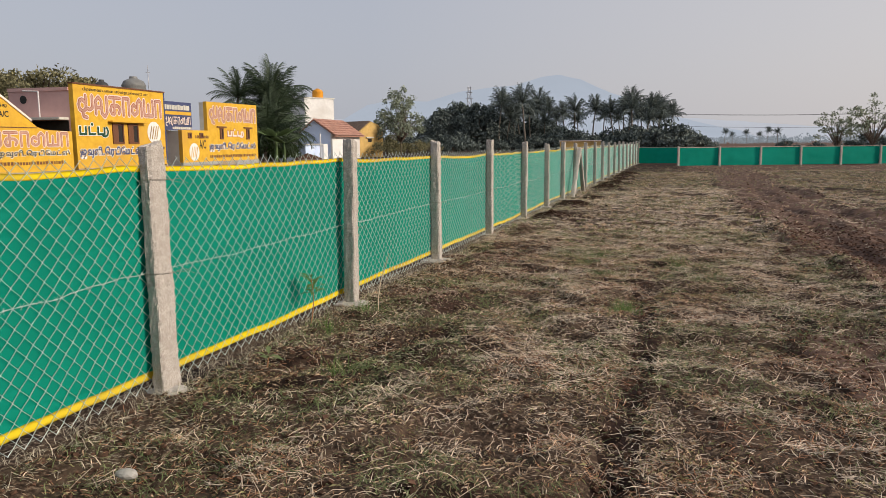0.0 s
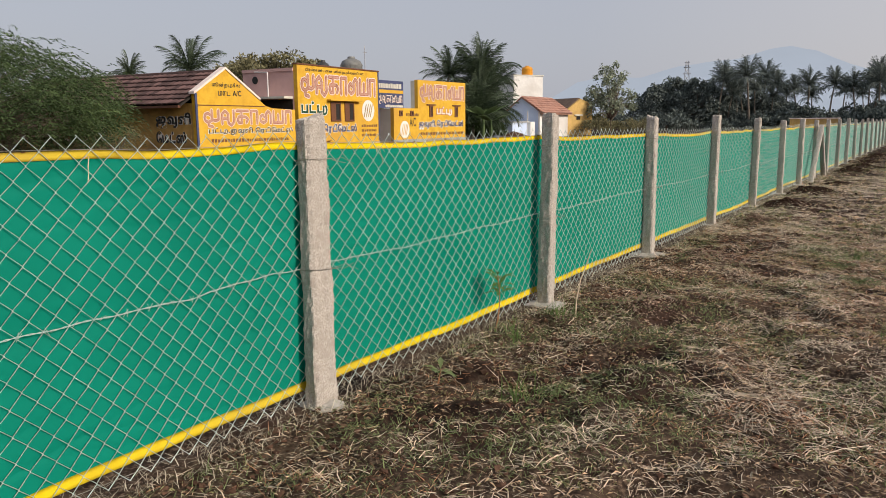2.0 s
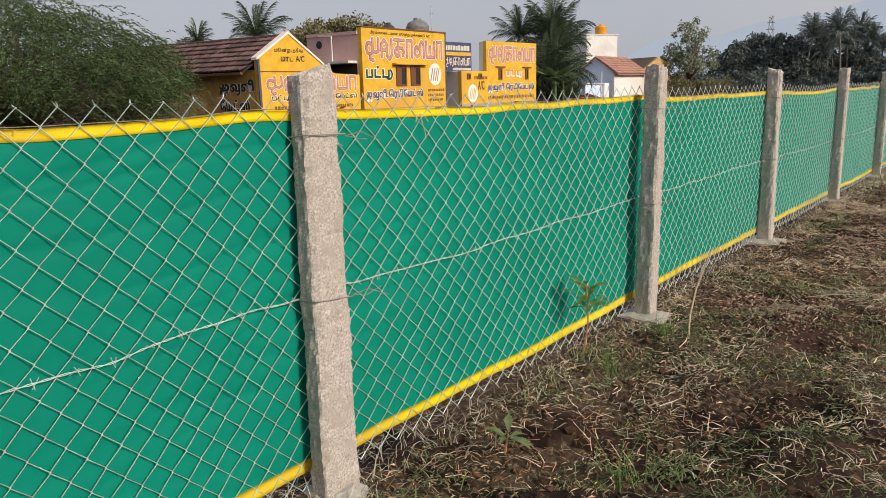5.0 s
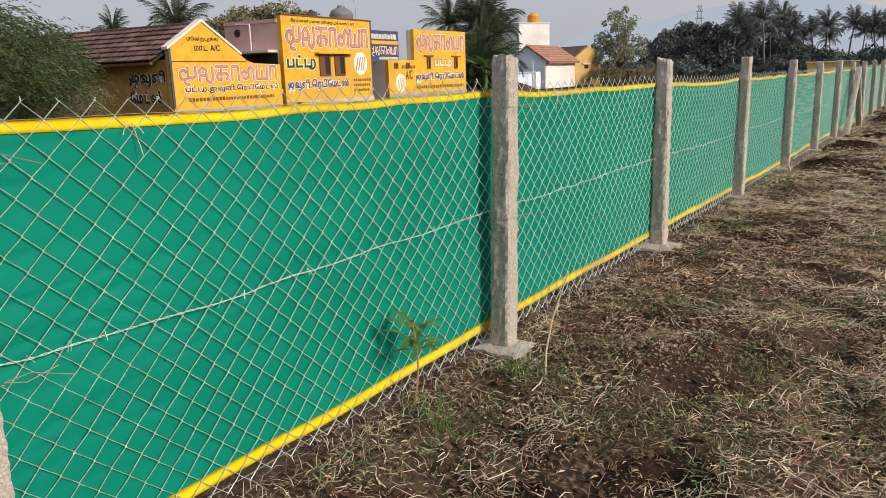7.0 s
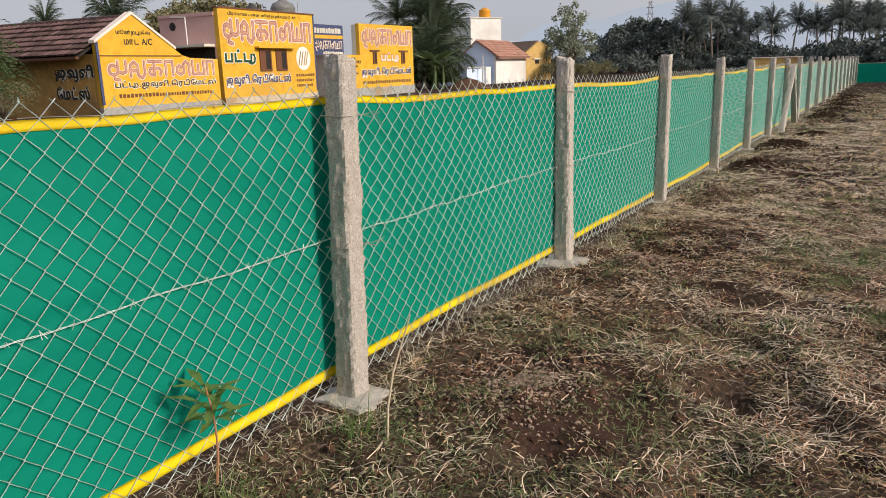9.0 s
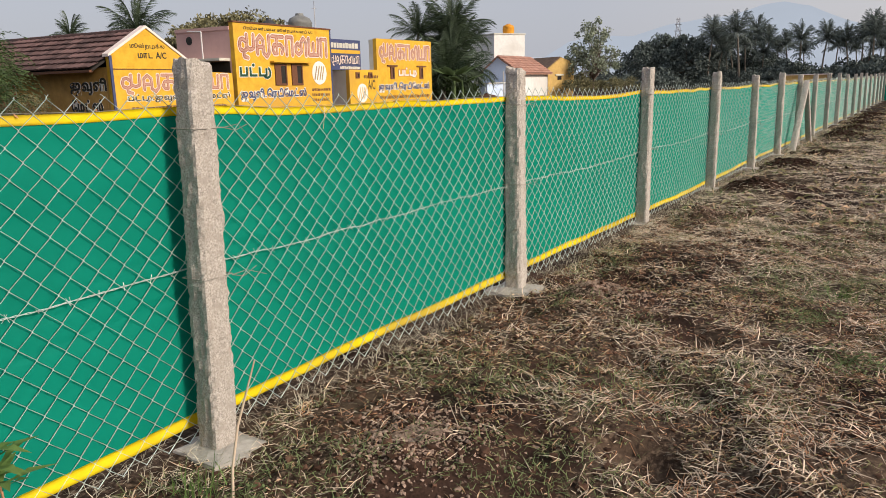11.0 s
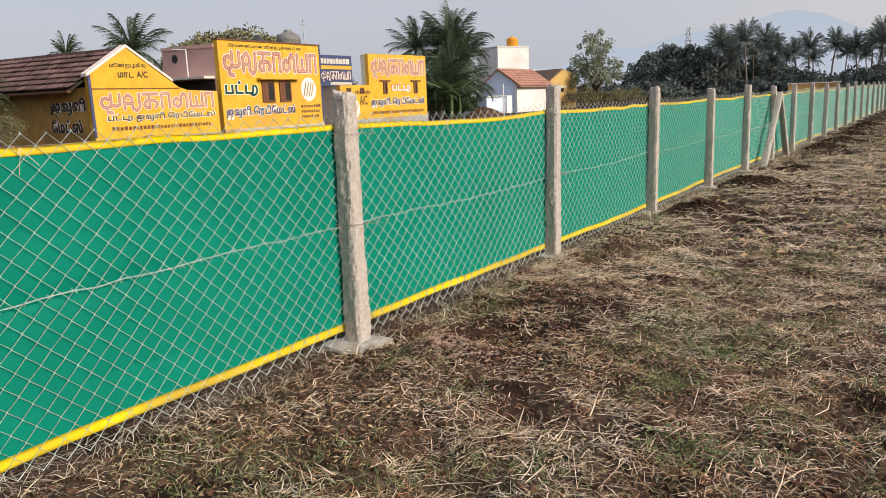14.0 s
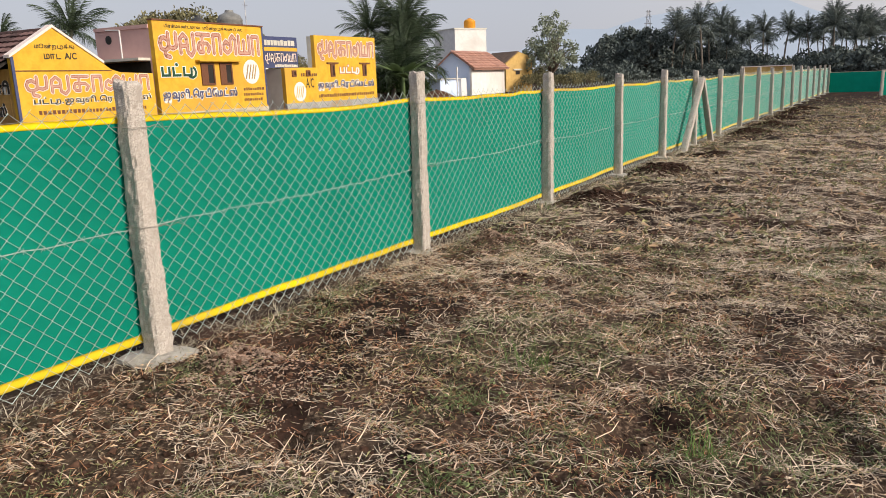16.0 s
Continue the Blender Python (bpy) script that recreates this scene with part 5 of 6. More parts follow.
part("stripe", box(10.6, 13.55, .385, .398, 3.42, 3.62), M_YELLOW, board, "yellow painted stripe")
bars(10.75, 3.72, 0.3, 2.6, 9, .39, M_GREY, board, 51)
name_blocks(10.7, 2.85, 0.45, 2.7, .385, board, M_INK, M_SIGNPINK, M_SIGNBLUE)
bars(11.5, 2.55, 0.16, 2.0, 10, .39, M_GREY, board, 53)
tank("water_tank", SHOP @ pose(8.95, 1.05, 3.85), 0.68, 1.62, M_TANK, "grey ribbed water tank on a shop roof")
tank("water_tank", SHOP @ pose(8.35, 2.7, 3.85), 0.42, 1.45, M_TANK_BLACK, "black water tank on a shop roof")
mast = new("roof_mast", bm_mesh("roof_mast", (lambda b: (add_bar(b, (0, 0, 0), (0, 0, 2.3), .03, .02), add_bar(b, (-.2, 0, 1.9), (.2, 0, 1.9), .015), b)[2])(bmesh.new()), M_STEEL))
mast.matrix_world = SHOP @ pose(9.7, 0.6, 3.85)
tagged(mast, "thin metal mast standing on the shop roof", "mast")
bracket = new("pipe_bracket", bm_mesh("pipe_bracket", (lambda b: (add_bar(b, (0, 0, 0), (0, 0, 1.25), .035), add_bar(b, (0, 0, 1.25), (0, .9, 1.3), .03), b)[2])(bmesh.new()), M_WHITE))
bracket.matrix_world = SHOP @ pose(2.3, 1.6, 2.98)
tagged(bracket, "bent metal pipe standing on the sunshade", "pipe")

# ---- small houses farther on ----
HC = Vector((-11.6, 75.8, 0))
HB = basis(HC, V, W)
blue = thing("blue_house", HB, "small pale blue gabled house with white front, red tiles", "house")
part("front_wall", box(0, 7.9, 0, 0.2, 0, 2.55), M_WHITE, blue, "white limewashed front")
bm = bmesh.new()
gv = [[bm.verts.new((x, y, z)) for y, z in ((0.2, 0), (3.6, 0), (3.6, 2.6), (1.95, 4.0), (0.2, 2.65))] for x in (0.0, 0.2)]
bm.faces.new(gv[0]); bm.faces.new(gv[1][::-1])
for i in range(5):
    bm.faces.new((gv[0][i], gv[1][i], gv[1][(i + 1) % 5], gv[0][(i + 1) % 5]))
part("gable_wall", bm, M_BLUE, blue, "pale blue limewashed gable")
part("back_wall", box(0.2, 7.9, 3.4, 3.6, 0, 2.6), M_BLUE, blue)
bm = bmesh.new()
for y0, z0, y1, z1 in ((-0.45, 2.42, 1.95, 4.08), (4.0, 2.4, 1.95, 4.08)):
    q = [bm.verts.new(c) for c in ((-0.25, y0, z0), (8.1, y0, z0), (8.1, y1, z1), (-0.25, y1, z1))]
    w_ = [bm.verts.new(v.co - Vector((0, 0, .1))) for v in q]
    bm.faces.new(q); bm.faces.new(w_[::-1])
    for i in range(4):
        bm.faces.new((q[i], w_[i], w_[(i + 1) % 4], q[(i + 1) % 4]))
deck = part("roof", bm, M_TILE_RED, blue, "red clay tile roof")
tile_slope(deck, -0.25, 8.1, (-0.5, 2.44), (1.95, 4.12), M_TILE_RED, 24, 7)
shed = thing("shed", HB, "low pale blue shed with a white front and flat roof", "shed")
part("wall", box(-5.2, -1.6, 0.6, 3.4, 0, 1.55), M_BLUE, shed)
part("front", box(-1.6, -0.5, 0.3, 3.0, 0, 1.6), M_WHITE, shed, "white limewashed front")
part("roof", box(-5.4, -1.5, 0.4, 3.6, 1.55, 1.63), M_GREY, shed)
part("prop", box(-3.0, -2.9, 0.0, 0.1, 0, 2.6), M_WHITE, shed)

OB = Matrix.Translation((-9.3, 89.5, 0)) @ pose(0, 0, 0, 0, 0, 46)
ochre = thing("ochre_house", OB, "weathered ochre plaster house with dark mossy tile roof", "house")
part("front_wall", prism([(-1.5, 0), (2.1, 0), (2.1, 3.3), (1.5, 3.8), (0.35, 4.2), (-1.5, 3.0)], 0, 0.25), M_OCHRE, ochre)
part("side_wall", box(-1.5, -1.25, 0.25, 4.5, 0, 3.0), M_OCHRE, ochre)
part("back_wall", box(-1.25, 2.1, 4.3, 4.5, 0, 3.0), M_OCHRE, ochre)
part("lintel", box(-0.5, 0.6, -0.15, 0, 2.25, 2.4), M_GREY, ochre)
part("window", box(-0.2, 0.35, -0.03, 0.01, 1.8, 2.2), M_DARK, ochre)
part("roof", prism([(-1.9, 2.78), (0.35, 4.3), (2.15, 3.42), (2.15, 3.3), (0.35, 4.16), (-1.9, 2.64)], 0.27, 5.0), M_TILE_OLD, ochre, "dark mossy tiles")

WB = Matrix.Translation((-20.9, 110.8, 0)) @ pose(0, 0, 0, 0, 0, 44)
white = thing("white_block", WB, "plain white flat roofed upper storey block", "building")
part("wall", box(0, 5.2, 0, 5.6, 0, 8.3), M_WHITE, white)
part("parapet", box(-0.1, 5.3, -0.1, 5.7, 8.3, 8.45), M_GREY, white)
tank("water_tank", WB @ pose(4.0, 2.4, 8.45), 0.85, 1.5, M_TANK_ORANGE, "orange water tank on a white flat roof")

wall_m = Matrix.Translation((18.0, 121.0, 0)) @ pose(0, 0, 0, 0, 0, -9)
low_wall = thing("roadside_building", wall_m, "low tan plastered building beyond the fence", "building")
part("wall", box(0, 6.4, 0, 3, 0, 1.72), M_OCHRE, low_wall)
part("roof", box(-0.15, 6.55, -0.15, 3.15, 1.72, 1.84), M_SIGNPINK, low_wall)


mound_v = [(q * 1.9 * math.cos(a), q * 1.2 * math.sin(a), 0.85 * (1 - q ** 1.4) * (1 + 0.25 * noise.noise(Vector((q * 3, a, 1)))) - 0.05) for q in (0.02, 0.3, 0.55, 0.8, 1.0) for a in [k * math.pi / 9 for k in range(18)]]
mound_f = [(r * 18 + k, r * 18 + (k + 1) % 18, (r + 1) * 18 + (k + 1) % 18, (r + 1) * 18 + k) for r in range(4) for k in range(18)]
mound = new("soil_mound", mesh_np("soil_mound", np.array(mound_v), np.array(mound_f)[:, ::-1], M_CLOD, True))
mound.matrix_world = Matrix.Translation((-11.6, 62.6, 0)) @ pose(0, 0, 0, 0, 0, 10)
tagged(mound, "heap of brown soil before the blue house", "soil heap")


def pylon(m, h):
    p = thing("pylon", m, "distant steel lattice power pylon", "pylon")
    bm = bmesh.new()
    def w_at(z):
        return 2.1 * (1 - z / h) + 0.55
    zs = [h * k / 9 for k in range(10)]
    for a, b in zip(zs, zs[1:]):
        wa, wb = w_at(a), w_at(b)
        ca = [(-wa, -wa, a), (wa, -wa, a), (wa, wa, a), (-wa, wa, a)]
        cb = [(-wb, -wb, b), (wb, -wb, b), (wb, wb, b), (-wb, wb, b)]
        for i in range(4):
            add_bar(bm, ca[i], cb[i], 0.2, 0.2, 4)
            add_bar(bm, ca[i], cb[(i + 1) % 4], 0.11, 0.11, 4)
            add_bar(bm, ca[(i + 1) % 4], cb[i], 0.11, 0.11, 4)
    part("tower", bm, M_STEEL, p)
    for z, L in ((h * .8, 1.9), (h * .9, 1.6), (h * .98, 1.2)):
        bm = bmesh.new()
        add_bar(bm, (-L, 0, z), (L, 0, z), .18, .18, 4)
        part("cross_arm", bm, M_STEEL, p)


pylon(Matrix.Translation((11.5, 400, 0)), 31)


def utility_pole(x, y, h):
    p = thing("utility_pole", Matrix.Translation((x, y, 0)), "concrete utility pole with a steel cross arm", "utility pole", "poles of the power line")
    bm = bmesh.new()
    add_bar(bm, (0, 0, -.2), (0, 0, h), .16, .1, 8)
    part("pole", bm, M_CEMENT, p)
    part("cross_arm", box(-.06, .06, -1, 1, h - .5, h - .38), M_STEEL, p)


POLES = [(41.5, 149.0), (98.0, 128.0), (154.0, 106.0)]
for px_, py_ in POLES:
    utility_pole(px_, py_, 7.4)
for z_, off in ((7.0, -0.9), (7.0, 0.9), (4.7, 0.0)):
    pieces = []
    for (ax_, ay_), (bx2, by2) in zip(POLES, POLES[1:]):
        t_ = np.linspace(0, 1, 14)
        pieces.append(np.stack([ax_ + (bx2 - ax_) * t_, ay_ + (by2 - ay_) * t_ + off, z_ - 3.2 * t_ * (1 - t_)], -1))
    cable = new("power_cable", mesh_np("power_cable", *merge_np([tube_np(p_, 0.022, 4) for p_ in pieces]), M_INK))
    tagged(cable, "thin dark overhead cable sagging between poles", "cable", "cables of the power line")


# ---- trees ----
def frond(L, droop, r, leaflets, wide):
    """One feathered frond along +x, rising then drooping; returns verts and triangles."""
    n = leaflets
    t = np.linspace(0.0, 1, n)
    a = np.cumsum(np.linspace(0.75, -droop, n)) / n * 1.25
    x = np.cumsum(np.cos(a)) * L / n
    z = np.cumsum(np.sin(a)) * L / n
    spine = np.stack([x, np.zeros(n), z], -1)
    v, f = [], []
    rad = 0.02 + 0.05 * (1 - t)
    for sgn in (-1, 1):
        ll = L * wide * np.sin(np.pi * np.clip(t * 0.9 + 0.08, 0, 1)) ** 0.6 * r.uniform(0.8, 1.15, n)
        fall = r.uniform(0.35, 0.95, n)
        tip = spine + np.stack([ll * 0.55, sgn * ll * np.cos(fall) * 0.8, -ll * np.sin(fall)], -1)
        w = 0.5 * L / n + 0.015
        b0, b1 = spine - np.array([w * .55, 0, 0]), spine + np.array([w * .55, 0, 0])
        base = len(v) and sum(len(q) for q in v)
        v.append(np.stack([b0, b1, tip], 1).reshape(-1, 3))
        f.append(np.arange(n * 3).reshape(-1, 3) + base)
    # midrib
    base = sum(len(q) for q in v)
    up, dn = spine + np.stack([0 * t, rad, 0 * t], -1), spine - np.stack([0 * t, rad, 0 * t], -1)
    v.append(np.stack([up, dn], 1).reshape(-1, 3))
    i = np.arange(n - 1) * 2 + base
    f += [np.stack([i, i + 1, i + 3], -1), np.stack([i, i + 3, i + 2], -1)]
    return np.concatenate(v), np.concatenate(f)


def palm_meshes(h, crown, seed, leaf_mat, count=24, leaflets=26, lean=0.5):
    r = np.random.default_rng(seed)
    z = np.linspace(0, h, 12)
    path = np.stack([lean * (z / h) ** 2, 0.3 * np.sin(z / h * 3) * lean, z], -1)
    tv, tf = tube_np(path, np.linspace(0.2, 0.12, 12), 8)
    trunk = mesh_np("trunk", tv, tf, M_TRUNK, True)
    pieces = []
    for k in range(count):
        lvl = k / count
        v, f = frond(crown * r.uniform(0.75, 1.15), 1.1 + 1.7 * lvl + r.uniform(-.3, .5), r, leaflets, 0.33)
        pitch = math.radians(80 - 105 * lvl + r.uniform(-16, 16))
        yaw = k * 2.4 + r.uniform(-.5, .5)
        m = Matrix.Translation(path[-1]) @ Matrix.Rotation(yaw, 4, "Z") @ Matrix.Rotation(-pitch, 4, "Y")
        m = np.array(m)
        pieces.append((v @ m[:3, :3].T + m[:3, 3], f))
    crown_me = mesh_np("crown", *merge_np(pieces), leaf_mat)
    return trunk, crown_me


def palm(meshes, x, y, scale, rot, label, group=""):
    p = thing("coconut_palm", Matrix.Translation((x, y, 0)) @ pose(0, 0, 0, 0, 0, rot) @ Matrix.Diagonal((scale, scale, scale, 1)), label, "palm tree", group)
    part("trunk", meshes[0], M_TRUNK, p)
    part("crown", meshes[1], None, p)
    return p


def leaf_cloud(centres, radii, per, size, r, flat=0.7, droop=0.0):
    """Small pointed leaves round many clump centres."""
    c = np.repeat(centres, per, 0)
    q = np.repeat(radii, per, 0)[:, None]
    n = len(c)
    d = r.normal(0, 1, (n, 3))
    d /= np.linalg.norm(d, axis=1)[:, None]
    p = c + d * q * (r.random((n, 1)) ** 0.45) * np.array([1, 1, flat])
    a = r.normal(0, 1, (n, 3))
    a[:, 2] -= droop
    a /= np.linalg.norm(a, axis=1)[:, None]
    b = np.cross(a, r.normal(0, 1, (n, 3)))
    b /= np.linalg.norm(b, axis=1)[:, None]
    L = r.uniform(size[0], size[1], n)[:, None]
    v = np.stack([p - a * L * .5, p + b * L * .25, p + a * L * .5, p - b * L * .25], 1).reshape(-1, 3)
    return v, np.arange(n * 4).reshape(-1, 4)


def tree_meshes(h, spread, seed, leaf_mat, clumps, per, leaf, trunk_h=0.3, clump_r=0.9, flat=0.7, droop=0.0, dome=0.55, bole=0.2):
    """Trunk with forking limbs to every clump, and a crown of leaf clumps with gaps."""
    r = np.random.default_rng(seed)
    az = r.uniform(0, 2 * math.pi, clumps)
    q = np.sqrt(r.random(clumps)) * spread
    zz = trunk_h * h + (h - trunk_h * h) * (1 - (q / spread) ** 2 * dome) * r.uniform(0.35, 1.0, clumps) - clump_r * flat * 0.5
    c = np.stack([q * np.cos(az), q * np.sin(az), np.maximum(zz, 0.25 * h)], -1)
    fork = np.array([0.1, 0, trunk_h * h])
    pieces = [tube_np(np.array([[0, 0, -.1], [0.05, 0.03, trunk_h * h * .5], fork]), np.array([bole, bole * .85, bole * .7]), 8)]
    for k in range(clumps):
        mid = fork * 0.45 + c[k] * 0.55 + r.normal(0, 0.25, 3) * clump_r + np.array([0, 0, 0.1 * h])
        pieces.append(tube_np(np.array([fork, mid, c[k]]), np.array([bole * .4, bole * .2, bole * .06]), 5))
    trunk = mesh_np("trunk", *merge_np(pieces), M_BARK, True)
    v, f = leaf_cloud(c, clump_r * r.uniform(0.6, 1.25, clumps), per, leaf, r, flat, droop)
    return trunk, mesh_np("crown", v, f, leaf_mat)


def spray_meshes(h, spread, seed, leaf_mat, boughs, sprays, leaflets, bole):
    """A low thorn tree: boughs to every part of a dome, each ending in arching sprays hung with fine leaflets."""
    r = np.random.default_rng(seed)
    az, q = r.uniform(0, 2 * math.pi, boughs), np.sqrt(r.random(boughs)) * spread
    top = h * (1 - (q / spread) ** 3 * 0.62)
    c = np.stack([q * np.cos(az), q * np.sin(az), np.maximum(top * (0.25 + 0.72 * r.random(boughs) ** 0.6), 0.5)], -1)
    # the lower boughs are drawn in under the crown
    c[:, :2] *= (0.66 + 0.34 * smooth_step(c[:, 2] / h, 0.15, 0.55))[:, None]
    fork = np.array([0.1, 0, 0.08 * h])
    pieces = [tube_np(np.array([[0, 0, -.1], [0.05, 0.03, 0.04 * h], fork]), np.array([bole, bole * .85, bole * .7]), 8)]
    for k in range(boughs):
        mid = fork * 0.45 + c[k] * 0.55 + r.normal(0, 0.15, 3) + np.array([0, 0, 0.1 * h])
        pieces.append(tube_np(np.array([fork, mid, c[k]]), np.array([bole * .24, bole * .12, bole * .03]), 4))
    # arching sprays, outward and then hanging
    n = boughs * sprays
    base = np.repeat(c, sprays, 0) + r.normal(0, 0.36, (n, 3)) * np.array([1, 1, .6])
    a = np.repeat(az, sprays) + r.normal(0, 0.95, n)
    rise, L = r.uniform(-0.1, 0.75, n), r.uniform(0.45, 1.15, n)
    out_ = np.stack([np.cos(a), np.sin(a), 0 * a], -1)
    t = np.linspace(0.12, 1, leaflets)[None, :, None]
    p = base[:, None] + out_[:, None] * (t * L[:, None, None]) + np.array([0, 0, 1.0]) * ((rise[:, None, None] * t - 0.75 * t ** 2) * L[:, None, None])
    m = n * leaflets
    p = p.reshape(-1, 3) + r.normal(0, 0.016, (m, 3))
    d = np.repeat(out_, leaflets, 0) + r.normal(0, 0.36, (m, 3)) - np.array([0, 0, 0.4])
    d /= np.linalg.norm(d, axis=1)[:, None]
    b = np.cross(d, r.normal(0, 1, (m, 3)))
    b /= np.linalg.norm(b, axis=1)[:, None]
    k = r.uniform(0.06, 0.15, m)[:, None]
    v = np.stack([p - d * k * .5, p + b * k * .15, p + d * k * .5, p - b * k * .15], 1).reshape(-1, 3)
    return mesh_np("trunk", *merge_np(pieces), M_BARK, True), mesh_np("crown", v, np.arange(m * 4).reshape(-1, 4), leaf_mat)


def tree(name, meshes, x, y, label, category="tree", scale=1.0, rot=0, group="", z=0):
    p = thing(name, Matrix.Translation((x, y, z)) @ pose(0, 0, 0, 0, 0, rot) @ Matrix.Diagonal((scale, scale, scale, 1)), label, category, group)
    part("trunk", meshes[0], M_BARK, p)
    part("crown", meshes[1], None, p)
    return p


def at(azimuth, dist, cx=0.0, cy=0.0):
    a = radians(azimuth)
    return cx + dist * math.sin(a), cy + dist * math.cos(a)


near_palm = palm_meshes(6.4, 3.1, 11, M_FROND, 28, 34, 0.7)
near_palm_b = palm_meshes(6.0, 3.5, 12, M_FROND, 54, 34, -0.5)
palm(near_palm, *at(-15.9, 70), 0.92, 20, "coconut palm with drooping fronds behind the shops", "palms behind the shops")
palm(near_palm_b, *at(-13.3, 72), 0.98, 130, "dense coconut palm beside the corner shop", "palms behind the shops")
palm(near_palm_b, *at(-12.9, 71), 0.7, 10, "dense coconut palm beside the corner shop", "palms behind the shops")
palm(near_palm, *at(-12.0, 74), 0.85, 230, "dense coconut palm beside the corner shop", "palms behind the shops")
palm(near_palm, -36.3, 53.2, 0.93, 75, "tall coconut palm behind the tiled roof", "palms behind the shops")
palm(palm_meshes(8.4, 3.1, 14, M_FROND, 26, 34, 0.7), -47.6, 41.6, 1.0, 300, "tall coconut palm behind the mesquite tree", "palms behind the shops")
palm(palm_meshes(5.5, 1.7, 13, M_FROND, 22, 30, 0.4), -39.2, 51.1, 1.0, 200, "short coconut palm behind the tiled roof", "palms behind the shops")

young_palm = palm_meshes(2.2, 3.4, 15, M_FROND, 30, 34, 0.3)
for a, d, s, ro in ((-13.7, 66, 1.0, 0), (-12.7, 67, 0.9, 140), (-13.2, 69, 1.25, 60)):
    palm(young_palm, *at(a, d), s, ro, "short trunked coconut palm with fronds to the ground", "palms behind the shops")

far_a = palm_meshes(9.0, 3.6, 21, M_FROND_HAZED, 36, 20, 0.8)
far_b = palm_meshes(8.2, 3.6, 22, M_FROND_HAZED, 34, 20, -0.9)
pr = random.Random(4)
for k, (a, el_) in enumerate(((3.9, 3.7), (5.0, 3.3), (5.9, 3.9), (6.9, 3.3), (7.6, 3.0), (9.4, 3.4), (10.9, 3.1), (12.4, 3.2), (13.4, 3.55), (14.3, 2.9), (15.2, 3.1), (15.8, 3.4), (16.4, 2.6),
                              (3.2, 2.9), (4.3, 3.3), (5.4, 3.0), (6.6, 3.6), (7.2, 2.4), (8.8, 2.7), (9.9, 2.4), (12.9, 2.2), (14.7, 3.3), (13.8, 3.2), (16.1, 2.9), (15.0, 2.2),
                              (4.5, 2.7), (6.3, 2.8), (8.2, 2.5), (11.7, 2.5), (14.0, 2.6), (13.0, 2.9), (15.5, 2.5))):
    d = pr.uniform(140, 165)
    h = 1.5 + d * math.tan(radians(el_))
    palm((far_a, far_b)[k % 2], *at(a, d), h / 11.2, pr.uniform(0, 360), "tall coconut palm in a dark distant grove", "palms of the far grove")
for a in (20.6, 21.6, 22.4, 22.9, 23.6, 20.1, 28.0, 17.4, 17.9):
    d = pr.uniform(330, 400)
    palm((far_a, far_b)[pr.random() < .5], *at(a, d), pr.uniform(0.5, 0.66) * d / 360, pr.uniform(0, 360), "hazy coconut palm far across the plain", "palms across the plain")

grove = tree_meshes(9.8, 5.4, 31, M_LEAF_HAZED, 70, 90, (0.4, 0.85), 0.12, 1.4, 0.9)
for a, d, s in ((-0.5, 150, .88), (0.9, 152, 1.02), (2.4, 150, 0.98), (3.6, 158, 0.8), (5.0, 160, 0.72), (6.4, 158, 0.75), (7.6, 160, 0.66), (4.2, 150, .6), (8.6, 156, .5), (13.7, 165, .55), (15.2, 162, .5)):
    tree("grove_tree", grove, *at(a, d), "dark dense broadleaf tree in the distant grove", "tree", s, pr.uniform(0, 360), "trees of the far grove")
bush = tree_meshes(2.8, 2.6, 32, M_LEAF_HAZED, 26, 70, (0.25, 0.6), 0.15, 0.8, 0.8, bole=0.08)
for a in np.arange(-3.0, 17.5, 0.85):
    tree("bush", bush, *at(a + pr.uniform(-.3, .3), pr.uniform(128, 150)), "dark undergrowth bush beneath the far palms", "bush", pr.uniform(0.7, 1.25) * (1.5 if a > 7 else 1.0), pr.uniform(0, 360), "bushes of the far grove")
pale = tree_meshes(8.6, 3.0, 33, M_LEAF_PALE, 90, 60, (0.14, 0.42), 0.2, 0.6, 1.2, 0.3, bole=0.11)
tree("slender_tree", pale, *at(-3.6, 92), "slender pale green tree with an open crown", "tree")
scrub = tree_meshes(3.0, 2.6, 36, M_LEAF_DRY, 26, 110, (0.1, 0.3), 0.12, 0.7, 0.8, bole=0.06)
for a, d, s in ((-4.6, 90, .8), (-2.6, 95, .75), (-5.3, 97, 1.2), (-1.4, 110, 0.8), (-6.4, 104, 1.3)):
    tree("scrub", scrub, *at(a, d), "brownish scrub bush near the houses", "bush", s, pr.uniform(0, 360), "scrub near the houses")
rain = tree_meshes(7.8, 5.6, 34, M_LEAF_DRY, 190, 110, (0.18, 0.42), 0.35, 1.1, 0.5, dome=0.5, bole=0.35)
tree("rain_tree", rain, -36.8, 69.2, "wide domed tree with brownish green leaves", "tree", 1.15)
tree("rain_tree", rain, *at(-22.5, 100), "wide domed tree with brownish green leaves", "tree", 0.7, 80)
mesq = spray_meshes(4.35, 5.2, 35, M_LEAF_FEATHER, 430, 15, 18, 0.13)
tree("mesquite_tree", mesq, -23.9, 21.8, "low spreading feathery mesquite tree, olive green", "tree", 1.1)
tree("mesquite_tree", mesq, -29.4, 17.6, "low spreading feathery mesquite tree, olive green", "tree", 1.18, 120)
dry = tree_meshes(2.4, 1.9, 38, M_LEAF_DRY, 40, 120, (0.04, 0.12), 0.12, 0.5, 0.7, bole=0.06)
for x_, y_, s_ in ((-21.9, 27.3, .75), (-23.5, 26.0, .95)):
    tree("dry_bush", dry, x_, y_, "dry brown thorn bush before the shop's side wall", "bush", s_)
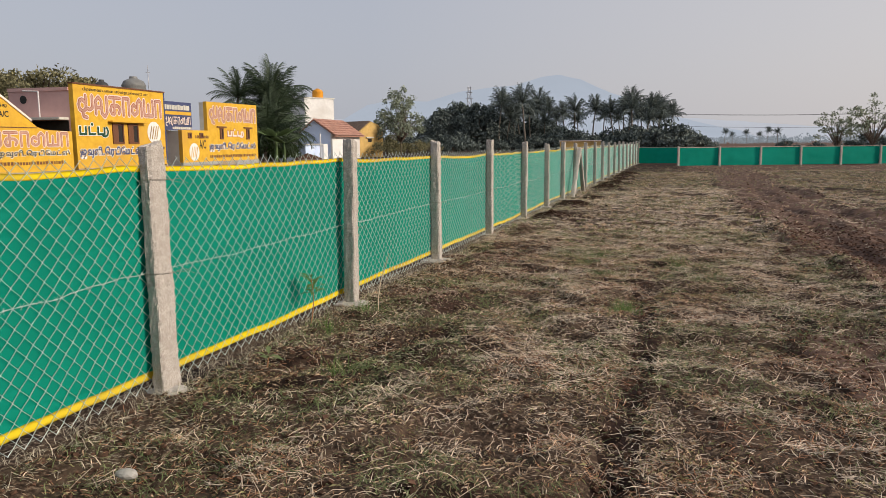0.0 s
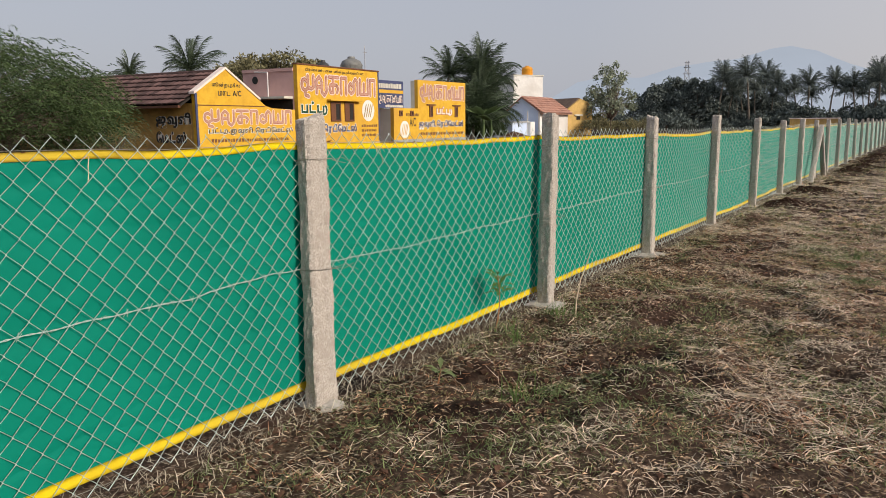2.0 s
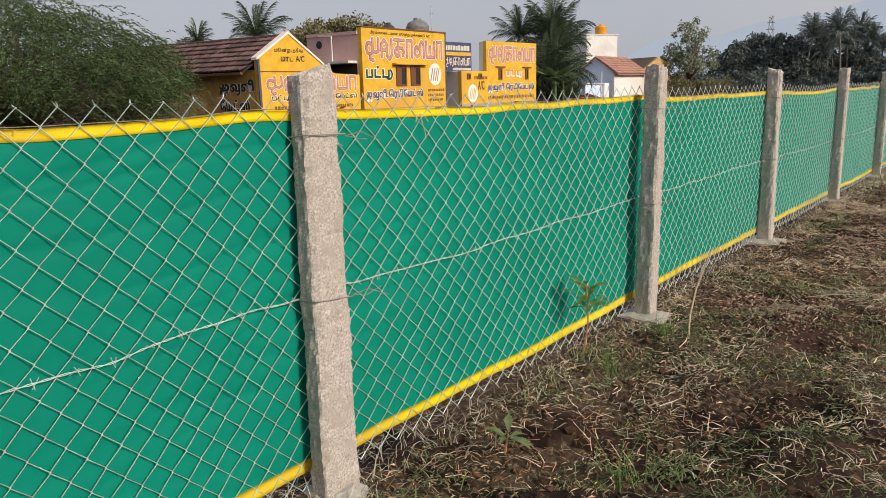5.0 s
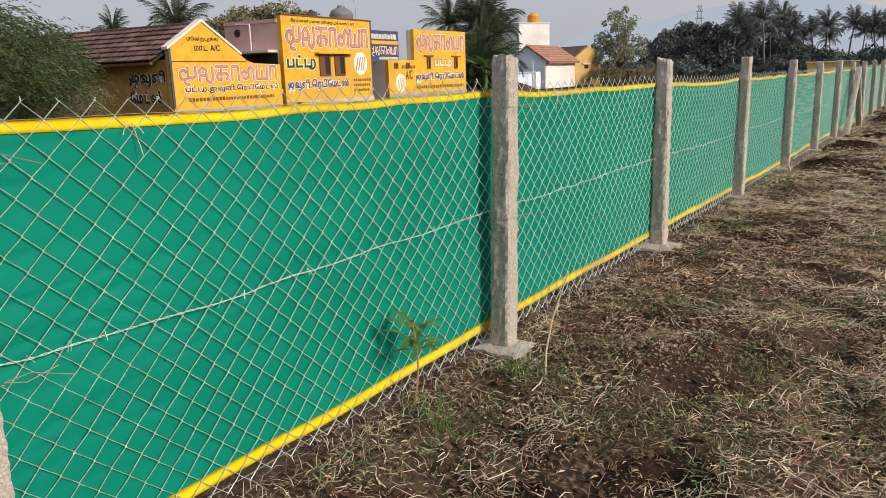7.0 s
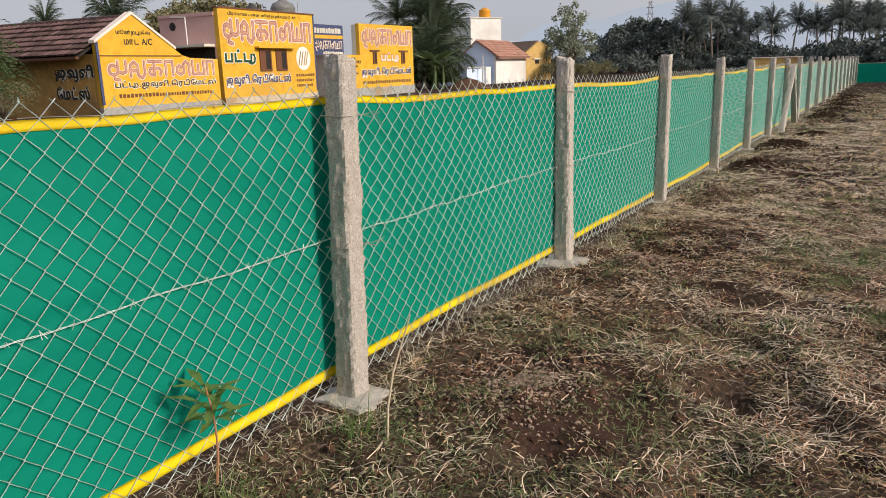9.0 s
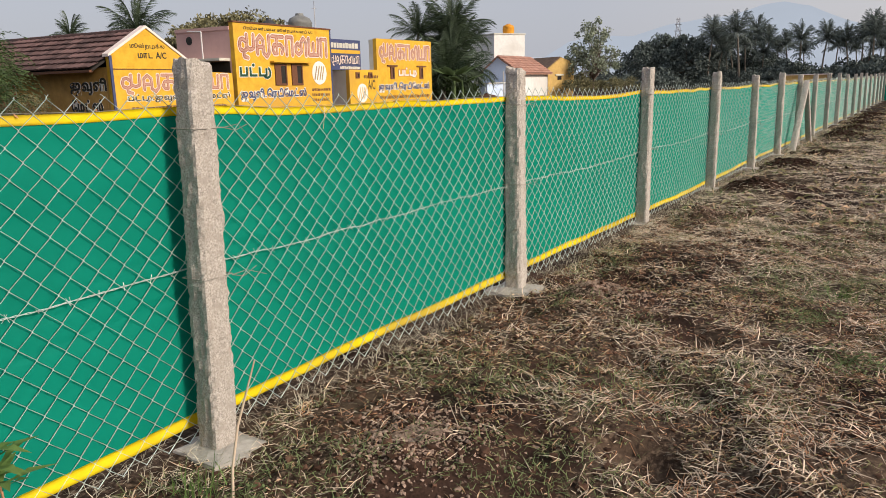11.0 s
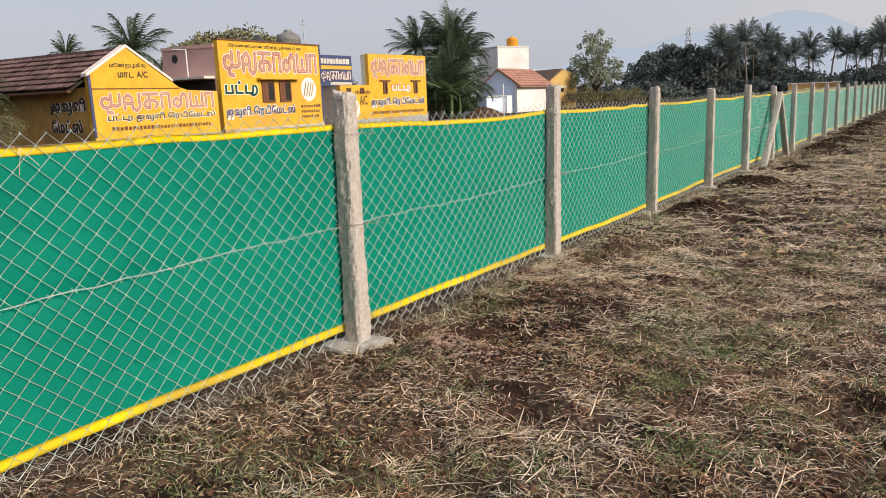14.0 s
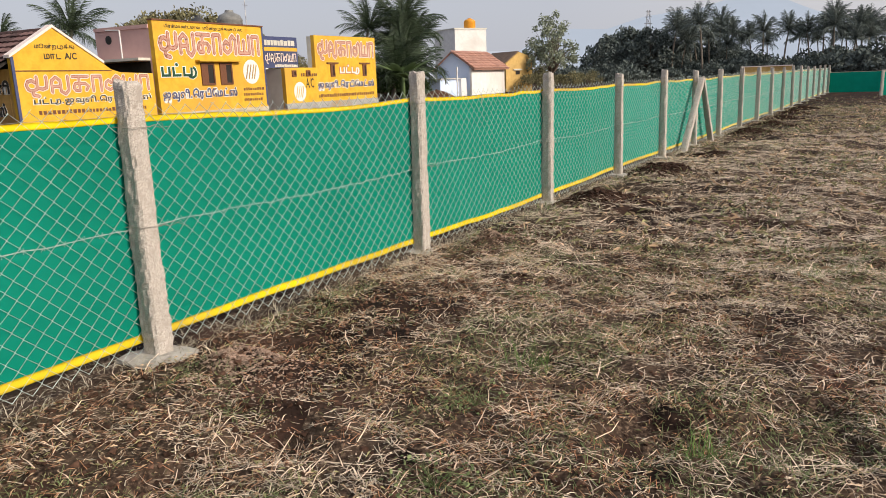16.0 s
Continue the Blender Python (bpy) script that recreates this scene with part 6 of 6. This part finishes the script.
sparse = tree_meshes(5.4, 2.2, 37, M_LEAF_PALE, 46, 34, (0.1, 0.3), 0.2, 0.42, 0.8, 0.4, 0.35, bole=0.09)
for a, d, s, ro in ((27.2, 72, .82, 0), (29.4, 70, 1.0, 90), (31.6, 74, 1.0, 190), (34.5, 72, 1.05, 250)):
    tree("sparse_tree", sparse, *at(a, d), "thin sparse tree with many bare pale stems", "tree", s, ro, "sparse trees beyond the field")
for a, s in ((18.6, .9), (17.6, 1.2), (24.2, .6), (26.0, .5), (29.0, 1.0), (31.5, .9)):
    tree("bush", bush, *at(a, 130), "hazy bush beyond the cross fence", "bush", s, pr.uniform(0, 360), "bushes beyond the field")

# banana clump beside the corner shop
def banana(m, seed):
    r = np.random.default_rng(seed)
    p = thing("banana_plant", m, "banana plant with broad torn leaves", "banana plant", "banana clump")
    tv, tf = tube_np(np.array([[0, 0, 0], [0.05, 0, 1.0], [0.02, 0, 2.0]]), np.array([.14, .12, .08]), 8)
    part("stem", mesh_np("stem", tv, tf, M_BANANA, True), M_BANANA, p)
    for k in range(8):
        n = 10
        t = np.linspace(0, 1, n)
        a = np.cumsum(np.linspace(1.35, -0.6 - r.random(), n)) / n
        L = r.uniform(1.5, 2.3)
        x, z = np.cumsum(np.cos(a)) * L / n, 1.9 + np.cumsum(np.sin(a)) * L / n
        w = 0.28 * np.sin(np.pi * np.clip(t * .92 + .06, 0, 1)) ** .6
        v = np.concatenate([np.stack([x, -w, z - w * .35], -1), np.stack([x, 0 * x, z], -1), np.stack([x, w, z - w * .35], -1)])
        i = np.arange(n - 1)
        f = np.concatenate([np.stack([i, i + 1, i + n + 1, i + n], -1), np.stack([i + n, i + n + 1, i + 2 * n + 1, i + 2 * n], -1)])
        ya = k * 2.4 + r.uniform(-.4, .4)
        rot = np.array([[math.cos(ya), -math.sin(ya), 0], [math.sin(ya), math.cos(ya), 0], [0, 0, 1]])
        part("leaf", mesh_np("leaf", v @ rot.T, f, M_BANANA, True), M_BANANA, p)


lush = tree_meshes(4.2, 2.2, 39, M_LEAF, 50, 110, (0.12, 0.42), 0.12, 0.6, 0.9, 0.5, 0.5, bole=0.07)
for a, d, s in ((-14.2, 67, 0.8), (-13.2, 68, 0.7), (-12.3, 67, 0.55)):
    tree("shrub", lush, *at(a, d), "tall leafy green shrub beside the corner shop", "shrub", s, pr.uniform(0, 360), "shrubs beside the shop")
for k, (a, d, s) in enumerate(((-12.9, 64, 1.2), (-12.3, 64, .9))):
    banana(Matrix.Translation((*at(a, d), 0)) @ Matrix.Diagonal((s, s, s, 1)), 60 + k)

# far tree line and hills
rng2 = np.random.default_rng(90)
n = 420
ta = np.radians(np.concatenate([rng2.uniform(-12, 48, 260), rng2.uniform(15, 48, 160)]))
td = rng2.uniform(420, 900, n)
tc = np.stack([td * np.sin(ta), td * np.cos(ta), rng2.uniform(0.5, 3.2, n) * td / 600], -1)
fv, ff = leaf_cloud(tc, rng2.uniform(2.0, 5.5, n), 90, (0.6, 1.8), rng2, 0.7)
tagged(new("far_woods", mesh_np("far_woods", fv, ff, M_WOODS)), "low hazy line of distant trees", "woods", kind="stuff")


def hill(name, dist, profile, material, label):
    """A ridge with a sloping near face; profile: azimuth and height above eye in degrees."""
    az_ = np.linspace(profile[0][0], profile[-1][0], 160)
    e = np.interp(az_, [p[0] for p in profile], [p[1] for p in profile])
    e = e + 0.10 * (fbm(az_ * 0.9, az_ * 0, 4, 71) - 0.5) * (e > 0.2)
    rows = []
    for k, dd in ((0.0, 0.72), (0.35, 0.82), (0.7, 0.92), (1.0, 1.0)):
        D = dist * dd
        rows.append(np.stack([D * np.sin(np.radians(az_)), D * np.cos(np.radians(az_)), D * np.tan(np.radians(np.maximum(e, 0))) * k - 2 + 0 * az_], -1))
    v = np.concatenate(rows)
    m = len(az_)
    i = np.arange(m - 1)
    f = np.concatenate([np.stack([i + r * m, i + 1 + r * m, i + 1 + (r + 1) * m, i + (r + 1) * m], -1) for r in range(3)])
    return tagged(new(name, mesh_np(name, v, f, material, True)), label, "hill", kind="structure")


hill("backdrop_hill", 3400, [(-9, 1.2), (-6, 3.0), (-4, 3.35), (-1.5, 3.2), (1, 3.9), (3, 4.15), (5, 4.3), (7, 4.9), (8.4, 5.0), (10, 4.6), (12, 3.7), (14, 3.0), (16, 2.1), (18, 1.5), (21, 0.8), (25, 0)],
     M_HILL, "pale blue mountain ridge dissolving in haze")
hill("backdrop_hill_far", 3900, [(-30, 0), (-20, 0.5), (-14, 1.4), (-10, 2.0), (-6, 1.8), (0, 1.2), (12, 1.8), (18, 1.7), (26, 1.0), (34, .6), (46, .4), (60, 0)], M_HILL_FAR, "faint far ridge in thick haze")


# ---- plants near the fence ----
def sapling(m, height, leaves, seed, label, mtl=M_SAPLING):
    r = np.random.default_rng(seed)
    p = thing("sapling", m, label, "plant")
    z = np.linspace(0, height, 7)
    path = np.stack([0.03 * np.sin(z * 6), 0.02 * np.cos(z * 5), z], -1)
    part("stem", mesh_np("stem", *tube_np(path, np.linspace(.006, .003, 7), 5), M_STRAW_RED), M_STRAW_RED, p)
    for k in range(leaves):
        t = 0.62 + 0.38 * k / max(1, leaves - 1)
        base = np.array([np.interp(t * height, z, path[:, 0]), np.interp(t * height, z, path[:, 1]), t * height])
        L, a, e_ = r.uniform(.09, .19), k * 2.4, r.uniform(-.1, .6)
        d = np.array([math.cos(a) * math.cos(e_), math.sin(a) * math.cos(e_), math.sin(e_)])
        s_ = np.array([-math.sin(a), math.cos(a), 0]) * 0.019
        q1, q2 = base + d * L * .5 + np.array([0, 0, .01]), base + d * L - np.array([0, 0, .012])
        v = np.stack([base, q1 - s_, q1 + s_, q2, q1 - np.array([0, 0, .003])])
        part("leaf", mesh_np("leaf", v, np.array([[0, 1, 4], [0, 4, 2], [1, 3, 4], [4, 3, 2]]), mtl), mtl, p)


sapling(Matrix.Translation(fence_pt(1.71, 0.03, 0)), 0.42, 24, 1, "thin oleander-like sapling beside the fence")
sapling(Matrix.Translation(fence_pt(0.5, 0.32, 0)), 0.09, 7, 2, "small dull green weed seedling in the straw", M_GRASS)
tuft_rng = np.random.default_rng(17)
for s_, d_, n_, lab in ((3.08, 2.56, 150, "tuft of fresh green grass in the stubble"), (1.68, 0.22, 45, "tuft of fresh green grass by the fence"), (0.7, 0.75, 45, "tuft of fresh green grass in the stubble"),
                        (2.3, 0.28, 45, "tuft of fresh green grass by a post"), (5.6, 3.0, 40, "tuft of fresh green grass in the stubble"), (6.2, 2.0, 30, "tuft of fresh green grass in the stubble")):
    c = fence_pt(s_, d_, 0)
    blades("grass_tuft", c.x + tuft_rng.normal(0, .055, n_), c.y + tuft_rng.normal(0, .055, n_), (0.08, 0.2), (.003, .006), (35, 85), M_SAPLING, tuft_rng, lab, "grass")
stick_v, stick_f = tube_np(np.array([[0, 0, 0], [.012, .0, .14], [.035, -.02, .3], [.075, -.09, .55]]), np.array([.006, .005, .005, .003]), 6)
stick = new("dry_stick", mesh_np("dry_stick", stick_v, stick_f, M_STRAW, True))
stick.matrix_world = basis(fence_pt(2.33, 0.4, 0), U, N)
tagged(stick, "thin dry stick standing in the soil", "stick")
st = bmesh.new()
bmesh.ops.create_icosphere(st, subdivisions=2, radius=0.043, matrix=Matrix.Diagonal((1.3, .8, .6, 1)))
for v in st.verts:
    v.co *= 1 + 0.35 * noise.noise(v.co * 18)
stone = new("stone", bm_mesh("stone", st, M_CEMENT))
stone.matrix_world = Matrix.Translation((-1.5, 3.26, 0.03))
tagged(stone, "pale grey broken stone lying in the straw", "stone")


def leafy_weed(s, d, spread, count, seed):
    """A low patch of a creeping weed with small rounded leaves on short stems."""
    r = np.random.default_rng(seed)
    c = fence_pt(s, d, 0)
    q, a = np.sqrt(r.random(count)) * spread, r.uniform(0, 6.28, count)
    x, y = c.x + q * np.cos(a), c.y + q * np.sin(a)
    z = ground_z(x, y) + r.uniform(0.008, 0.055, count)
    L = r.uniform(.004, .011, count)[:, None]
    n = np.stack([r.normal(0, .45, count), r.normal(0, .45, count), np.ones(count)], -1)
    n /= np.linalg.norm(n, axis=1)[:, None]
    u = np.cross(n, np.stack([np.cos(a * 5), np.sin(a * 5), 0 * a], -1))
    u /= np.linalg.norm(u, axis=1)[:, None]
    w = np.cross(n, u)
    p = np.stack([x, y, z], -1)
    ring = [p + (u * math.cos(k) + w * math.sin(k) * .8) * L + n * (0.15 * L * math.cos(2 * k)) for k in np.arange(6) * math.pi / 3]
    v = np.stack(ring, 1).reshape(-1, 3)
    i = np.arange(count)[:, None] * 6
    f = np.concatenate([i + np.array([[0, 1, 2, 3]]), i + np.array([[0, 3, 4, 5]])])
    p_ = thing("weed_plant", Matrix(), "low leafy green weed creeping over the straw", "weed", "leafy weeds in the stubble")
    part("foliage", mesh_np("foliage", v, f, M_GRASS), M_GRASS, p_)
    st_ = [tube_np(np.array([[c.x, c.y, float(ground_z(np.array([c.x]), np.array([c.y]))[0])], [float((x[k] + c.x) / 2), float((y[k] + c.y) / 2), float(z[k]) + .01], [float(x[k]), float(y[k]), float(z[k])]]), 0.0015, 3) for k in range(0, count, 8)]
    part("stalk", mesh_np("stalk", *merge_np(st_), M_GRASS), M_GRASS, p_)


for k, (s, d, spread, n_) in enumerate(((4.94, 2.15, .2, 240), (0.87, 0.9, .1, 90), (5.66, 1.94, .16, 120), (2.35, 0.45, .1, 80), (3.9, 3.0, .14, 110), (7.4, 1.5, .18, 120), (1.9, 2.1, .1, 70))):
    leafy_weed(s, d, spread, n_, 500 + k)
